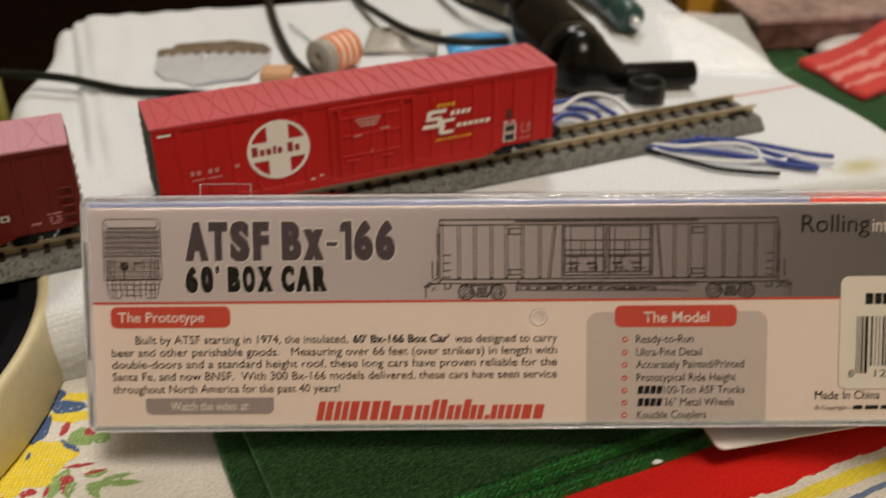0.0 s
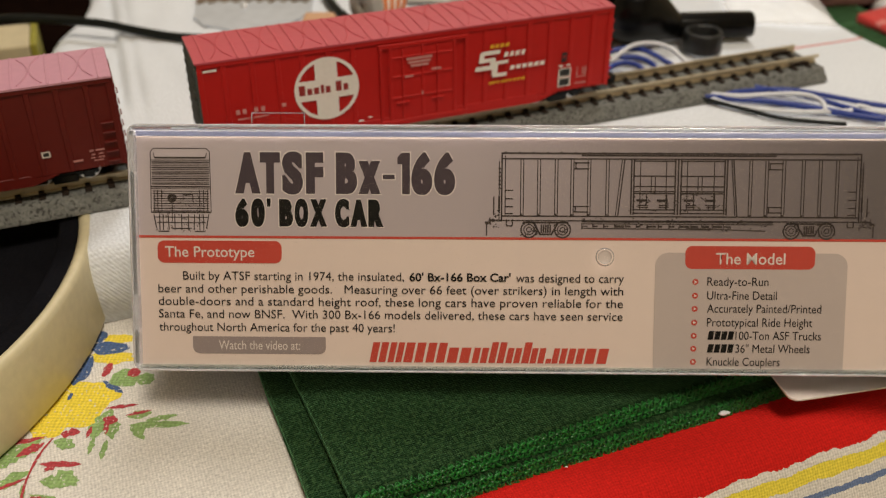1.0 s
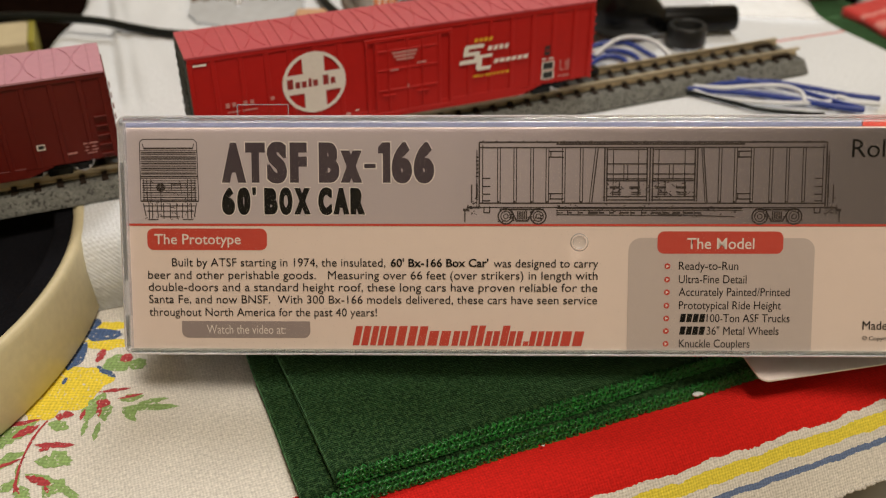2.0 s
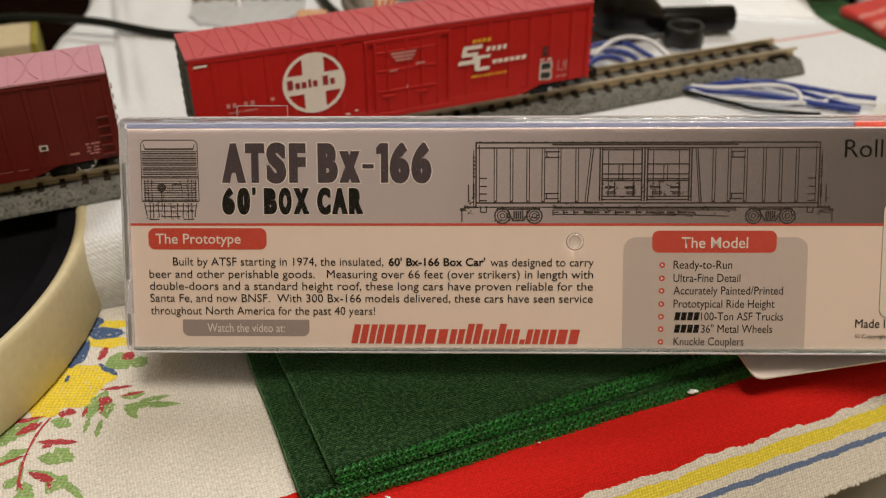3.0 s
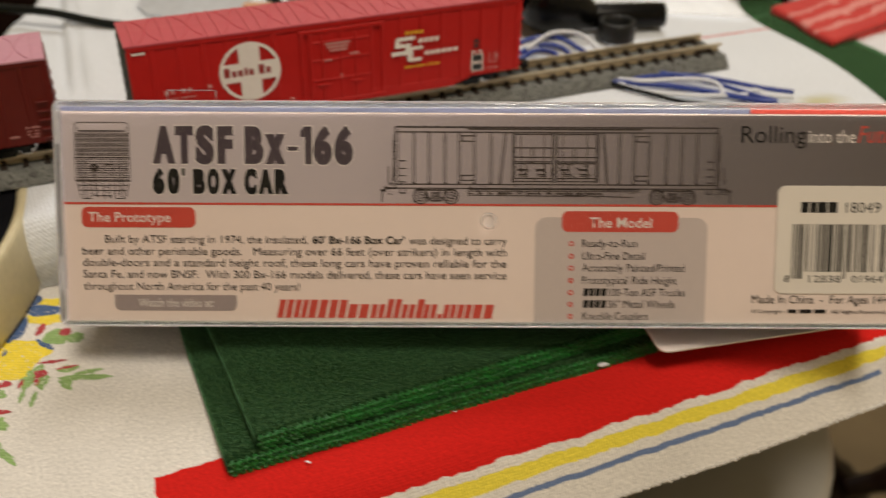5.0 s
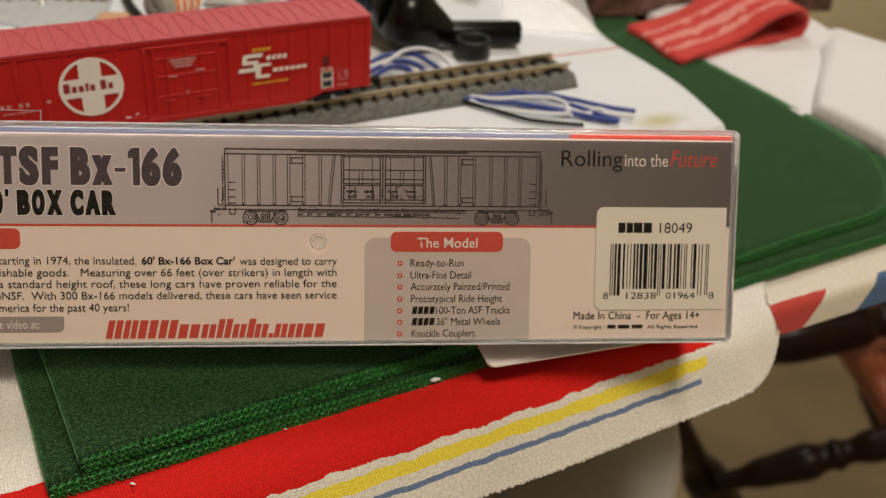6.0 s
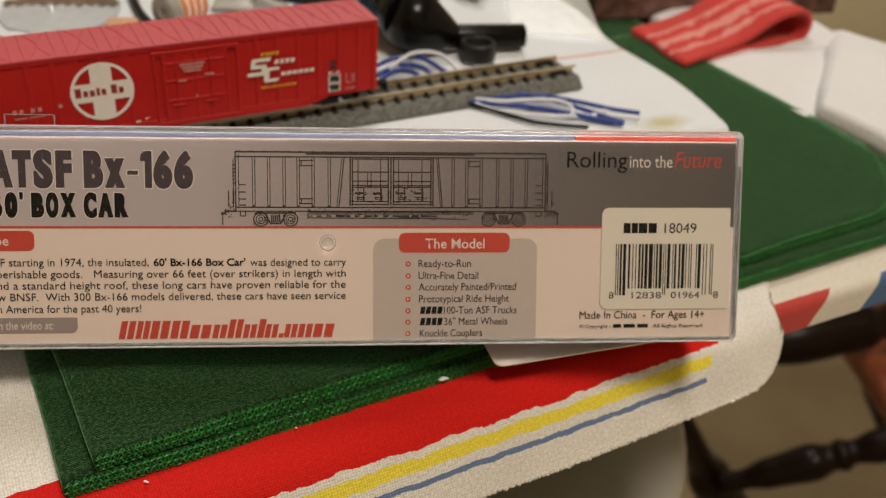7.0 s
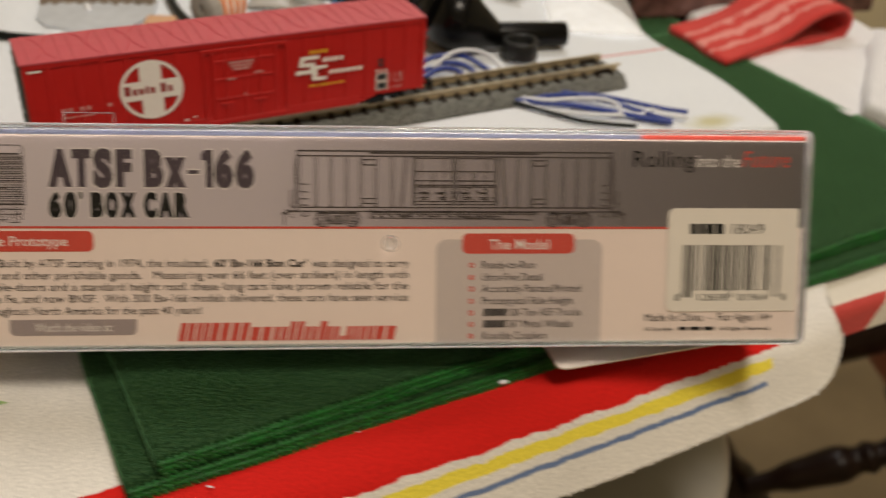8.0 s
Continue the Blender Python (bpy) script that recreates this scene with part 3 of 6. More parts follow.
SPRAY_B = (
    ("green", -30.1, -13.2, 12.0, 2.9, 46), ("green", -27.6, -19.1, 8.8, 1.7, 38), ("green", -19.2, -5.0, 5.4, 1.6, -19), ("green", -18.1, -16.5, 8.2, 1.9, 3),
    ("green", -15.4, -13.4, 6.8, 1.4, -37), ("green", -21.8, -25.2, 4.2, 1.6, 58), ("green", -18.8, -20.0, 10.1, 1.0, -18), ("green", -12.7, -26.4, 5.9, 1.9, 62),
    ("green", -10.4, -22.5, 8.5, 1.1, -42), ("green", -18.3, -23.2, 7.6, 1.8, -66), ("green", -21.2, -17.3, 6.4, 0.5, -69))
SPRAY_C = (
    ("red", -18.4, -3.1, 4.1, 1.3, 12), ("red", -31.9, -7.6, 11.9, 0.7, 19), ("red", -25.4, -9.9, 6.3, 1.2, 43), ("red", -19.8, -11.8, 8.8, 0.9, 1),
    ("red", -18.1, -13.8, 2.8, 0.8, 50), ("red", -18.4, -20.6, 7.0, 1.0, -21), ("red", -20.0, -22.6, 3.9, 0.4, -52), ("red", -26.9, -19.7, 8.2, 0.5, 33),
    ("red", -13.4, -23.2, 2.5, 0.4, -54))
for k, (c, x, y, rx, ry) in enumerate(FLOWER):
    patch(c, blob(x, y, rx, ry, 0, 0.13, seed=k + 1), {"yellow": 0.42, "green": 0.44, "blue": 0.46, "red": 0.48}[c] + 0.001 * k)
for k, (c, x, y, l, w, a) in enumerate(SPRAY_A + SPRAY_B + SPRAY_C):
    patch(c, leaf(x, y, l, w, a, k), (0.50 if c == "red" else 0.44) + 0.002 * k)
patch("red", stem(((-19.6, -4.4), (-20.7, -9.5), (-20.6, -17.3), (-18.9, -25.2)), 0.35), 0.64)



# ---- green napkins ----
def beads(name, spots, mat, parent, label):
    """Many small rounded stitches as one mesh: a matrix each."""
    ball = bmesh.new()
    bmesh.ops.create_icosphere(ball, subdivisions=2, radius=1.0)
    co = [v.co.copy() for v in ball.verts]
    tri = [tuple(v.index for v in f.verts) for f in ball.faces]
    ball.free()
    verts, faces = [], []
    for m in spots:
        k = len(verts)
        verts += [tuple((m @ c) * MM) for c in co]
        faces += [(p + k, q + k, r + k) for p, q, r in tri]
    me = bpy.data.meshes.new(name)
    me.from_pydata(verts, [], faces)
    me.polygons.foreach_set("use_smooth", [True] * len(faces))
    me.materials.append(mat)
    ob = new(name, me)
    ob.parent = parent
    return tagged(ob, label, kind="stuff")


def napkin(name, corner, heading, length, depth, z0, layers, label, cut=20.0):
    """A folded napkin: layers with a thick overlocked edge, folded along its short side, the corner at `corner`."""
    root = thing(name, label, "napkin", (corner[0], corner[1], 0), radians(heading))
    for n in range(layers):
        inset, z = 0.5 * n, z0 + 1.15 * n

        def place(s, t, inset=inset, z=z, n=n):
            x, y = 0.15 * n + (length - 1.5 * n) * s, 1.2 * inset + depth * t
            x += 0.35 * noise.noise(Vector((y * 0.06, n, 1))) * (1 - s)
            if x > length - cut:
                k = (x - (length - cut)) / cut
                y += (1 - t) * cut * 0.9 * k ** 2.2
            y += 0.45 * noise.noise(Vector((x * 0.045, n * 3.0, z0))) * (1 - t)
            lift = 0.35 * noise.noise(Vector((x * 0.03, y * 0.03, n * 4.0))) + 0.5 * ease(x, length - 90, length) * n
            lift += (0.10 + 0.15 * ease(x, 190, 250)) * noise.noise(Vector((x * 0.16, y * 0.13, n * 2.0)))
            if n and x < 1.6:
                lift -= 1.0 * (1 - math.sqrt(max(1 - (1 - max(x, 0) / 1.6) ** 2, 0)))
            return (x, y, z + lift + 0.25)

        bend = lambda s: 0.10 * s + 0.90 * s * s
        cloth = part("cloth_layer", sheet(110, 60, lambda s, t: place(bend(s), t), lambda s, t: (length * bend(s) * MM, depth * t * MM)), GREEN, root)
        thicken(cloth, 0.9, 0.0)
        spots, pitch = [], 1.62
        count = int(length / pitch)
        jit = lambda q: q * rng.uniform(-1, 1)
        for k in range(count):
            x, y, zz = place((k + 0.5) / count, 0.0)
            for dx, dy, dz, tw, lean, rx, ry, rz in ((0.0, 0.10, 0.42, 16, 0, 0.86, 0.34, 0.34), (0.1, 0.78, 0.40, -34, 0, 0.22, 0.72, 0.22), (0.75, 0.72, 0.38, 30, 0, 0.20, 0.66, 0.20),
                                                     (0.2, -0.42, 0.00, 0, 62, 0.62, 0.24, 0.24), (0.85, -0.42, -0.04, 0, -58, 0.60, 0.22, 0.22), (0.5, -0.34, -0.56, -8, 0, 0.84, 0.30, 0.28)):
                spots.append(Matrix.Translation((x + dx + jit(0.08), y + dy + jit(0.10), zz + dz + jit(0.07)))
                             @ Matrix.Rotation(radians(tw) + jit(0.14), 4, "Z") @ Matrix.Rotation(radians(lean) + jit(0.14), 4, "Y")
                             @ Matrix.Diagonal((rx * rng.uniform(0.85, 1.12), ry * rng.uniform(0.85, 1.15), rz * rng.uniform(0.85, 1.15), 1)))
        beads("overlocked_edge", spots, GREEN_EDGE, root, "bright green thick overlocked edge")
    return root


beads("hem_stitching", [Matrix.Translation(over_edge(u - 4.0 * ease(u, 201, 224) + j, hem_end(u) - 0.2)) @ Matrix.Rotation(w, 4, "X") @ Matrix.Diagonal((r * 1.3, r, r, 1)) for u, j, r, w in HEM_AT],
      LINEN, runner, "overlocked white hem stitches")
napkin("green_napkin", (41, -30.5), 23.6, 300, 250, 0.6, 2, "dark green cotton napkin folded in layers with thick stitched edges", cut=32)
napkin("green_napkin", (46.5, -25.4), 24.9, 288, 160, 3.3, 2, "dark green cotton napkin lying folded on another napkin", cut=44)


# ---- thick white towel under the track ----
def terry_place(s, t):
    fl, fr, br, bl = Vector((-27, 33)), Vector((235, 114)), Vector((207, 330)), Vector((-97, 262))
    p = (fl * (1 - s) + fr * s) * (1 - t) + (bl * (1 - s) + br * s) * t
    p += Vector((0, 6 * math.sin(math.pi * s) * (1 - t)))
    p.x -= 16 * s ** 6 * math.exp(-((p.y - 208) / 40) ** 2)
    p.x -= 30 * s ** 6 * ease(p.y, 212, 285)
    p.x -= 15 * (1 - s) ** 5 * math.exp(-((p.y - 178) / 34) ** 2)
    d_left, d_front, d_right, d_back = s * 285, t * 235, (1 - s) * 285, (1 - t) * 235
    h = 18.6 - 1.0 * ease(s, 0.80, 0.985)
    edge = 1.0
    for d, r in ((d_left, 7), (d_front, 7), (d_right, 3.0), (d_back, 6)):
        if d < r:
            edge *= math.sqrt(max(1 - (1 - d / r) ** 2, 0))
    fold = 0.0
    for c, w, amp in ((30, 5, 1.4), (43, 4, 1.0), (58, 6, 0.9)):
        q = d_left + 0.05 * d_front - c
        fold += amp * math.exp(-(q / w) ** 2) * ease(d_front, 70, 110)
    soft = 0.5 * noise.noise(Vector((p.x * 0.02, p.y * 0.02, 9)))
    soft += (1.1 * abs(noise.noise(Vector((p.x * 0.035, p.y * 0.05, 4)))) + 0.5 * noise.noise(Vector((p.x * 0.12, p.y * 0.09, 2)))) * ease(p.y - p.x * 0.41, 100, 130)
    flat = 1 - math.exp(-((p - Vector((40, 95))).dot(Vector((-math.sin(TH), math.cos(TH)))) / 16) ** 2)
    for (ax, ay), step in (((-76.7, 233.0), 3.4), ((-55.0, 186.0), 1.0)):
        q = (p.x - ax) * 0.943 + (p.y - ay) * 0.333
        h -= step * (1 - ease(q, -0.9, 0.9)) * ease(p.y, 112, 140)
        h -= 0.9 * math.exp(-(q / 1.6) ** 2) * ease(p.y, 105, 125)
    for (ax, ay), (bx, by) in (((-20, 250), (0.9, 0.43)), ((120, 270), (0.6, 0.8)), ((150, 262), (0.5, -0.87))):
        q = (p.x - ax) * bx + (p.y - ay) * by
        h += 0.9 * math.exp(-(q / 6) ** 2) * ease(p.y, 175, 215)
    z = h * edge + min(fold, 1.6) * 0.9 * flat + soft * edge * flat * 0.5
    return (p.x, p.y, max(z, 0.4) - 0.0)


def terry_uv(s, t):
    x, y, z = terry_place(s, t)
    x, y = x + 0.7 * (z - 18), y + 0.7 * (z - 18) * (1 if t < 0.1 else 0)
    w = radians(24.9)
    return ((x * math.cos(w) + y * math.sin(w)) * MM, (-(x - 163) * math.sin(w) + (y - 164) * math.cos(w)) * MM)


terry = part("folded_towel", sheet(230, 150, terry_place, terry_uv), TERRY)
tagged(thicken(terry, 0.8), "thick folded white towel with one thin red line", "towel")


# ---- model track ----
TRACK_Z = 19.0
track_at = Vector((-3.6, 79.85, TRACK_Z))
track = thing("model_track", "toy railway track with grey ballast base and brass-coloured rails", "toy track", track_at, TH)
X0, X1 = -230.0, 198.5
bed = bmesh.new()
prof = [(-12.5, 0), (-12.3, 0.7), (-10.2, 3.0), (-9.4, 3.75), (9.4, 3.75), (10.2, 3.0), (12.3, 0.7), (12.5, 0)]
nseg = 150
rings = []
for i in range(nseg + 1):
    x = X0 + (X1 + 0.3 - X0) * i / nseg
    rings.append([bed.verts.new((x, y + 0.16 * noise.noise(Vector((x * 0.9, y, z * 3))), max(z + (0.22 * noise.noise(Vector((x * 1.1, y * 1.1, 5))) if z > 0.1 else 0), 0))) for y, z in prof])
for a, b in zip(rings, rings[1:]):
    for k in range(len(prof) - 1):
        bed.faces.new((a[k], b[k], b[k + 1], a[k + 1]))
    bed.faces.new((a[-1], b[-1], b[0], a[0]))
bed.faces.new(rings[0])
bed.faces.new(rings[-1][::-1])
bmesh.ops.recalc_face_normals(bed, faces=bed.faces)
part("ballast_base", bed, BALLAST, track, "speckled grey moulded ballast base")
for side in (-1, 1):
    y = 4.9 * side
    part("rail", blocks((X0, X1 - (0 if side < 0 else 0.6), y - 0.95, y + 0.95, 4.25, 4.6), (X0, X1 - (0 if side < 0 else 0.6), y - 0.28, y + 0.28, 4.6, 5.6), (X0, X1 + (1.2 if side < 0 else -0.6), y - 0.42, y + 0.42, 5.6, 6.35)), RAIL, track)
    part("rail_joiner", blocks((X1 - 9, X1 - 3.5, y - 1.15, y + 1.15, 4.0, 5.0), bevel=0.2), TIE, track)
tie_bm = bmesh.new()
block(tie_bm, -0.85, 0.85, -8.4, 8.4, 3.0, 4.25, bevel=0.12, seg=1)
for side in (-1, 1):
    for q in (-1, 1):
        block(tie_bm, -0.7, 0.7, 4.9 * side + q * 1.25 - 0.45, 4.9 * side + q * 1.25 + 0.45, 4.25, 5.1)
first = part("sleeper", tie_bm, TIE, track)
first.location.x = (X1 - 4.0) * MM
k = 1
while X1 - 4.0 - 5.62 * k > X0:
    o = new("sleeper", first.data)
    o.parent, o.location = track, ((X1 - 4.0 - 5.62 * k) * MM, 0, 0)
    k += 1


# ---- box cars ----
def decal(pts, mat, parent, z=0.0, name="decal", label=""):
    """A thin printed mark on the near side of a car: points are (along, up), y is the side."""
    bm = bmesh.new()
    bm.faces.new([bm.verts.new((x, z, h)) for x, h in pts])
    bmesh.ops.triangulate(bm, faces=bm.faces)
    return part(name, bm, mat, parent, label)


def rect(x0, x1, h0, h1, lean=0.0):
    return [(x0, h0), (x1, h0), (x1 + lean, h1), (x0 + lean, h1)]


def box_car(name, label, left, paint, roof_paint, decorated):
    """A box car 118 mm long: x along the track, y across, z from the rail top."""
    L, W, Z0, Z1 = 118.2, 9.86, 4.5, 28.2
    at = track_at + Vector((math.cos(TH) * left, math.sin(TH) * left, 6.35))
    car = thing(name, label, "toy train car", at, TH, group="toy train")
    side = bmesh.new()
    block(side, 0.6, L - 0.6, -W + 0.5, W - 0.5, Z0, Z1 - 0.2)
    part("body", side, paint, car)
    rib = bmesh.new()
    block(rib, -0.15, 1.15, -0.2, 0.2, Z0 + 0.02, Z1 - 1.72, bevel=0.17, seg=2)
    rib = part("side_rib", rib, paint, car)
    spots = [(x, s) for s in (-1, 1) for x in (0.6, 6.5, 13.7, 20.3, 26.6, 33.4, 40.2, 78.0, 84.6, 91.2, 97.8, 104.4, 111.2, 116.6)]
    for k, (x, s) in enumerate(spots):
        o = rib if k == 0 else new("side_rib", rib.data)
        o.parent, o.location = car, (x * MM, s * (W - 0.33) * MM, 0)
    for s in (-1, 1):
        y0 = s * (W - 0.5)
        def strip(name, x0, x1, h0, h1, t, bev=0.1, parent=car):
            bm = bmesh.new()
            block(bm, x0, x1, min(y0, y0 + s * t), max(y0, y0 + s * t), h0, h1, bevel=bev, seg=1)
            return part(name, bm, paint, parent)
        strip("eave", 0.6, L - 0.6, Z1 - 1.7, Z1 - 0.2, 0.42)
        strip("side_sill", 23, 95, Z0 - 2.3, Z0 + 0.6, 0.3)
        for xa, xb in ((95.0, 101.5), (23.0, 16.5)):
            taper = bmesh.new()
            low = [taper.verts.new((x, y0 + s * 0.01, h)) for x, h in ((xa, Z0 - 2.3), (xb, Z0 - 0.1), (xa, Z0 - 0.1))]
            top_v = [taper.verts.new((v.co.x, y0 + s * 0.3, v.co.z)) for v in low]
            taper.faces.new(low)
            taper.faces.new(top_v)
            for k in range(3):
                taper.faces.new((low[k], low[(k + 1) % 3], top_v[(k + 1) % 3], top_v[k]))
            bmesh.ops.recalc_face_normals(taper, faces=taper.faces)
            part("sill_end", taper, paint, car)
        strip("jack_pad", 20.8, 22.8, Z0 - 2.0, Z0 + 1.0, 0.25)
        door = strip("door", 50.2, 69.8, Z0 - 0.4, Z1 - 3.2, 0.45)
        strip("door_track", 47.6, 73.2, Z0 - 1.8, Z0 - 0.4, 0.75)
        strip("door_track", 47.6, 73.2, Z1 - 3.2, Z1 - 2.1, 0.75)
        for x in (47.8, 50.4, 59.6, 68.8, 72.2):
            strip("door_post", x, x + 0.8, Z0 - 0.38, Z1 - 3.22, 0.75, parent=door)
        for h in (10.3, 16.4, 21.8):
            strip("door_bar", 51.3, 68.7, h, h + 0.6, 0.72, parent=door)
        for x in (54.0, 64.0):
            strip("lock_rod", x, x + 0.45, Z0 + 0.5, Z1 - 4, 0.95, 0.08, parent=door)
            strip("door_lever", x - 1.6, x + 2.0, 9.0, 9.4, 1.05, 0.08, parent=door)
        for x in () if decorated else (1.6, L - 4.6):
            for k in range(5):
                strip("ladder_rung", x, x + 3.0, Z0 + 1.2 + 2.6 * k, Z0 + 1.5 + 2.6 * k, 0.8, 0.06)
    roof = bmesh.new()
    ys = [(-W - 0.1, Z1 - 0.5), (-W - 0.1, Z1), (0, Z1 + 0.3), (W + 0.1, Z1), (W + 0.1, Z1 - 0.5)]
    ends = [[roof.verts.new((x, y, z)) for y, z in ys] for x in (0.1, L - 0.1)]
    for a in range(4):
        roof.faces.new((ends[0][a], ends[1][a], ends[1][a + 1], ends[0][a + 1]))
    roof.faces.new((ends[0][4], ends[1][4], ends[1][0], ends[0][0]))
    roof.faces.new(ends[0][::-1])
    roof.faces.new(ends[1])
    bmesh.ops.recalc_face_normals(roof, faces=roof.faces)
    slope = math.atan2(0.3, W)
    for s in (-1, 1):
        tilt = Matrix.Translation((0, s * W / 2, Z1 + 0.15)) @ Matrix.Rotation(-s * slope, 4, "X")
        n, pitch = 10, (L - 2.4) / 10
        for i in range(n):
            cx = 1.2 + pitch * (i + 0.5)
            for x in (cx - pitch / 2 + 1.7, cx + pitch / 2 - 1.7):
                block(roof, x - 0.28, x + 0.28, -W / 2, W / 2, 0.0, 0.24, bevel=0.1, seg=1, m=tilt)
            for q in (-1, 1) if s < 0 else ():
                pts = [(cx + q * (0.22 + 0.034 * y * y), y, Z1 + 0.34 - 0.03 * abs(y)) for y in (-8.6, -5, -2, 0, 2, 5, 8.6)]
                tb = tube(pts, 0.17 if decorated else 0.24, 5, None, 3)
                tmp = bpy.data.meshes.new("ridge")
                tb.to_mesh(tmp)
                tb.free()
                roof.from_mesh(tmp)
                bpy.data.meshes.remove(tmp)
    part("roof", roof, roof_paint, car, "pressed roof panels with pale pink glare painted into the colour" if not decorated else "")
    for x, s in ((0.0, -1), (L, 1)):
        end = bmesh.new()
        block(end, min(x, x + 0.6 * -s), max(x, x - 0.6 * s), -W + 0.4, W - 0.4, Z0 - 0.5, Z1 - 0.4)
        look_end = CAR_END if x == 0 else paint
        end = part("end_panel", end, look_end, car, "grey-green ribbed end with a ladder" if x == 0 else "")
        for h in range(8):
            part("end_rib", blocks((x - 0.3, x + 0.3, -W + 1.2, W - 1.2, Z0 + 1 + 2.7 * h, Z0 + 2.2 + 2.7 * h), bevel=0.25), look_end, end)
        for h in range(7):
            part("ladder_rung", blocks((x + s * 0.6 - 0.15, x + s * 0.6 + 0.15, -W + 0.5, -W + 3.5, Z0 + 1.5 + 2.9 * h, Z0 + 1.8 + 2.9 * h)), look_end, end)
        part("coupler", blocks((min(x, x + s * 6), max(x, x + s * 6), -1.0, 1.0, 1.2, 2.4), (min(x + s * 5, x + s * 7.5), max(x + s * 5, x + s * 7.5), -2.0, 1.4, 0.8, 2.8), bevel=0.25), BLACK, car)
    frame_bm = blocks((4, L - 4, -3.0, 3.0, 2.6, 4.6), (36, 84, -8.2, 8.2, 2.2, 4.4), (44, 70, -6, -2, 0.6, 2.4), (50, 58, 2, 6, 0.8, 2.4), bevel=0.2)
    part("underframe", frame_bm, BLACK, car)
    for cx in (15.5, L - 15.5):
        truck = bmesh.new()
        for s in (-1, 1):
            block(truck, cx - 8.2, cx + 8.2, s * 7.2 - 0.6, s * 7.2 + 0.6, 2.2, 3.6, bevel=0.25, seg=1)
            block(truck, cx - 3.0, cx + 3.0, s * 7.2 - 0.8, s * 7.2 + 0.8, 0.7, 3.0, bevel=0.25, seg=1)
            for ax in (-5.7, 5.7):
                block(truck, cx + ax - 1.4, cx + ax + 1.4, s * 7.2 - 0.9, s * 7.2 + 0.9, 1.4, 3.7, bevel=0.25, seg=1)
        block(truck, cx - 1.6, cx + 1.6, -7, 7, 1.2, 3.2)
        tr = part("truck", truck, BLACK, car)
        for ax in (-5.7, 5.7):
            wb = bmesh.new()
            for s in (-1, 1):
                lathe([(0.6, 0), (2.9, 0), (3.2, 0.35), (2.65, 0.6), (2.6, 1.6), (0.6, 1.6)], 20,
                      Matrix.Translation((cx + ax, s * 4.2, 2.6)) @ Matrix.Rotation(radians(-90 * s), 4, "X"), wb)
            part("wheel", wb, STEEL, tr, smooth=False)
    if not decorated:
        for x0, x1, h0, h1 in ((109.6, 110.6, 9.2, 9.6), (111.0, 113.2, 9.2, 9.6), (109.9, 110.9, 8.2, 8.5), (111.6, 112.8, 8.2, 8.5), (109.7, 110.7, 7.3, 7.6), (111.4, 113.0, 7.3, 7.6), (110.2, 112.6, 6.5, 6.8), (105.4, 107.8, 7.0, 7.5)):
            decal(rect(x0, x1, h0, h1), INK_F, car, -W + 0.12, "lettering", "small unreadable white stencil bars")
        decal(rect(98.6, 100.6, 9.4, 11.0), INK, car, -W + 0.12, "lettering")
        decal(rect(98.9, 100.3, 9.7, 10.7), INK_K, car, -W + 0.10, "lettering")
        return car
    Y = -W + 0.12
    cx, ch, r = 33.2, 16.4, 8.75
    ring = bmesh.new()
    n = 64
    a = [[ring.verts.new((cx + q * math.cos(2 * math.pi * k / n), Y, ch + q * math.sin(2 * math.pi * k / n))) for k in range(n)] for q in (r, r - 0.95)]
    for k in range(n):
        ring.faces.new((a[0][k], a[0][(k + 1) % n], a[1][(k + 1) % n], a[1][k]))
    part("emblem_ring", ring, INK, car, "white printed ring of the round emblem")
    arc = lambda x: math.sqrt(max((r - 0.4) ** 2 - x * x, 0))
    decal([(cx + x, ch + arc(x)) for x in (-3.0, -1.5, 0, 1.5, 3.0)] + [(cx + x, ch - arc(x)) for x in (3.0, 1.5, 0, -1.5, -3.0)], INK, car, Y - 0.01, "emblem_cross")
    decal([(cx - arc(h), ch + h) for h in (-2.8, 0, 2.8)] + [(cx + arc(h), ch + h) for h in (2.8, 0, -2.8)], INK, car, Y - 0.02, "emblem_cross")
    # the emblem's name stays plain bars
    x = cx - 7.5
    for w, h in ((1.9, 2.6), (1.5, 1.7), (1.6, 1.7), (1.0, 2.2), (1.5, 1.7), (0, 0), (1.8, 2.6), (1.5, 1.7)):
        if w:
            decal(rect(x, x + w * 0.86, ch - 1.1, ch - 1.1 + 1.08 * h), INK_R, car, Y - 0.04, "emblem_bar")
            x += w + 0.28
        else:
            x += 1.0
    for x0, x1, h0, h1, m in ((1.9, 5.4, 25.4, 26.0, INK), (8.9, 9.9, 12.9, 14.2, INK_F), (10.6, 11.6, 12.9, 14.2, INK_F), (13.6, 14.6, 12.9, 14.2, INK_F), (15.4, 16.4, 12.9, 14.2, INK_F),
                              (9.2, 12.4, 11.3, 11.7, INK_F), (13.2, 17.2, 11.3, 11.7, INK_F), (20.9, 22.0, 13.2, 14.2, INK_F), (41.5, 42.8, 5.3, 5.8, INK), (44.2, 45.2, 6.0, 6.4, INK),
                              (54.6, 57.0, 16.4, 16.9, INK_F), (62.4, 65.2, 17.5, 18.1, INK_F), (59.5, 59.9, 10.8, 12.0, INK_F)):
        decal(rect(x0, x1, h0, h1), m, car, Y - (0.62 if 47 < x0 < 73 else 0.0), "lettering")
    for k, (x0, x1) in enumerate(((55.2, 62.6), (55.7, 62.1), (56.4, 61.5))):
        decal(rect(x0, x1, 21.6 - 1.0 * k - 0.4, 21.6 - 1.0 * k + 0.25), INK_F, car, Y - 0.62, "lettering")
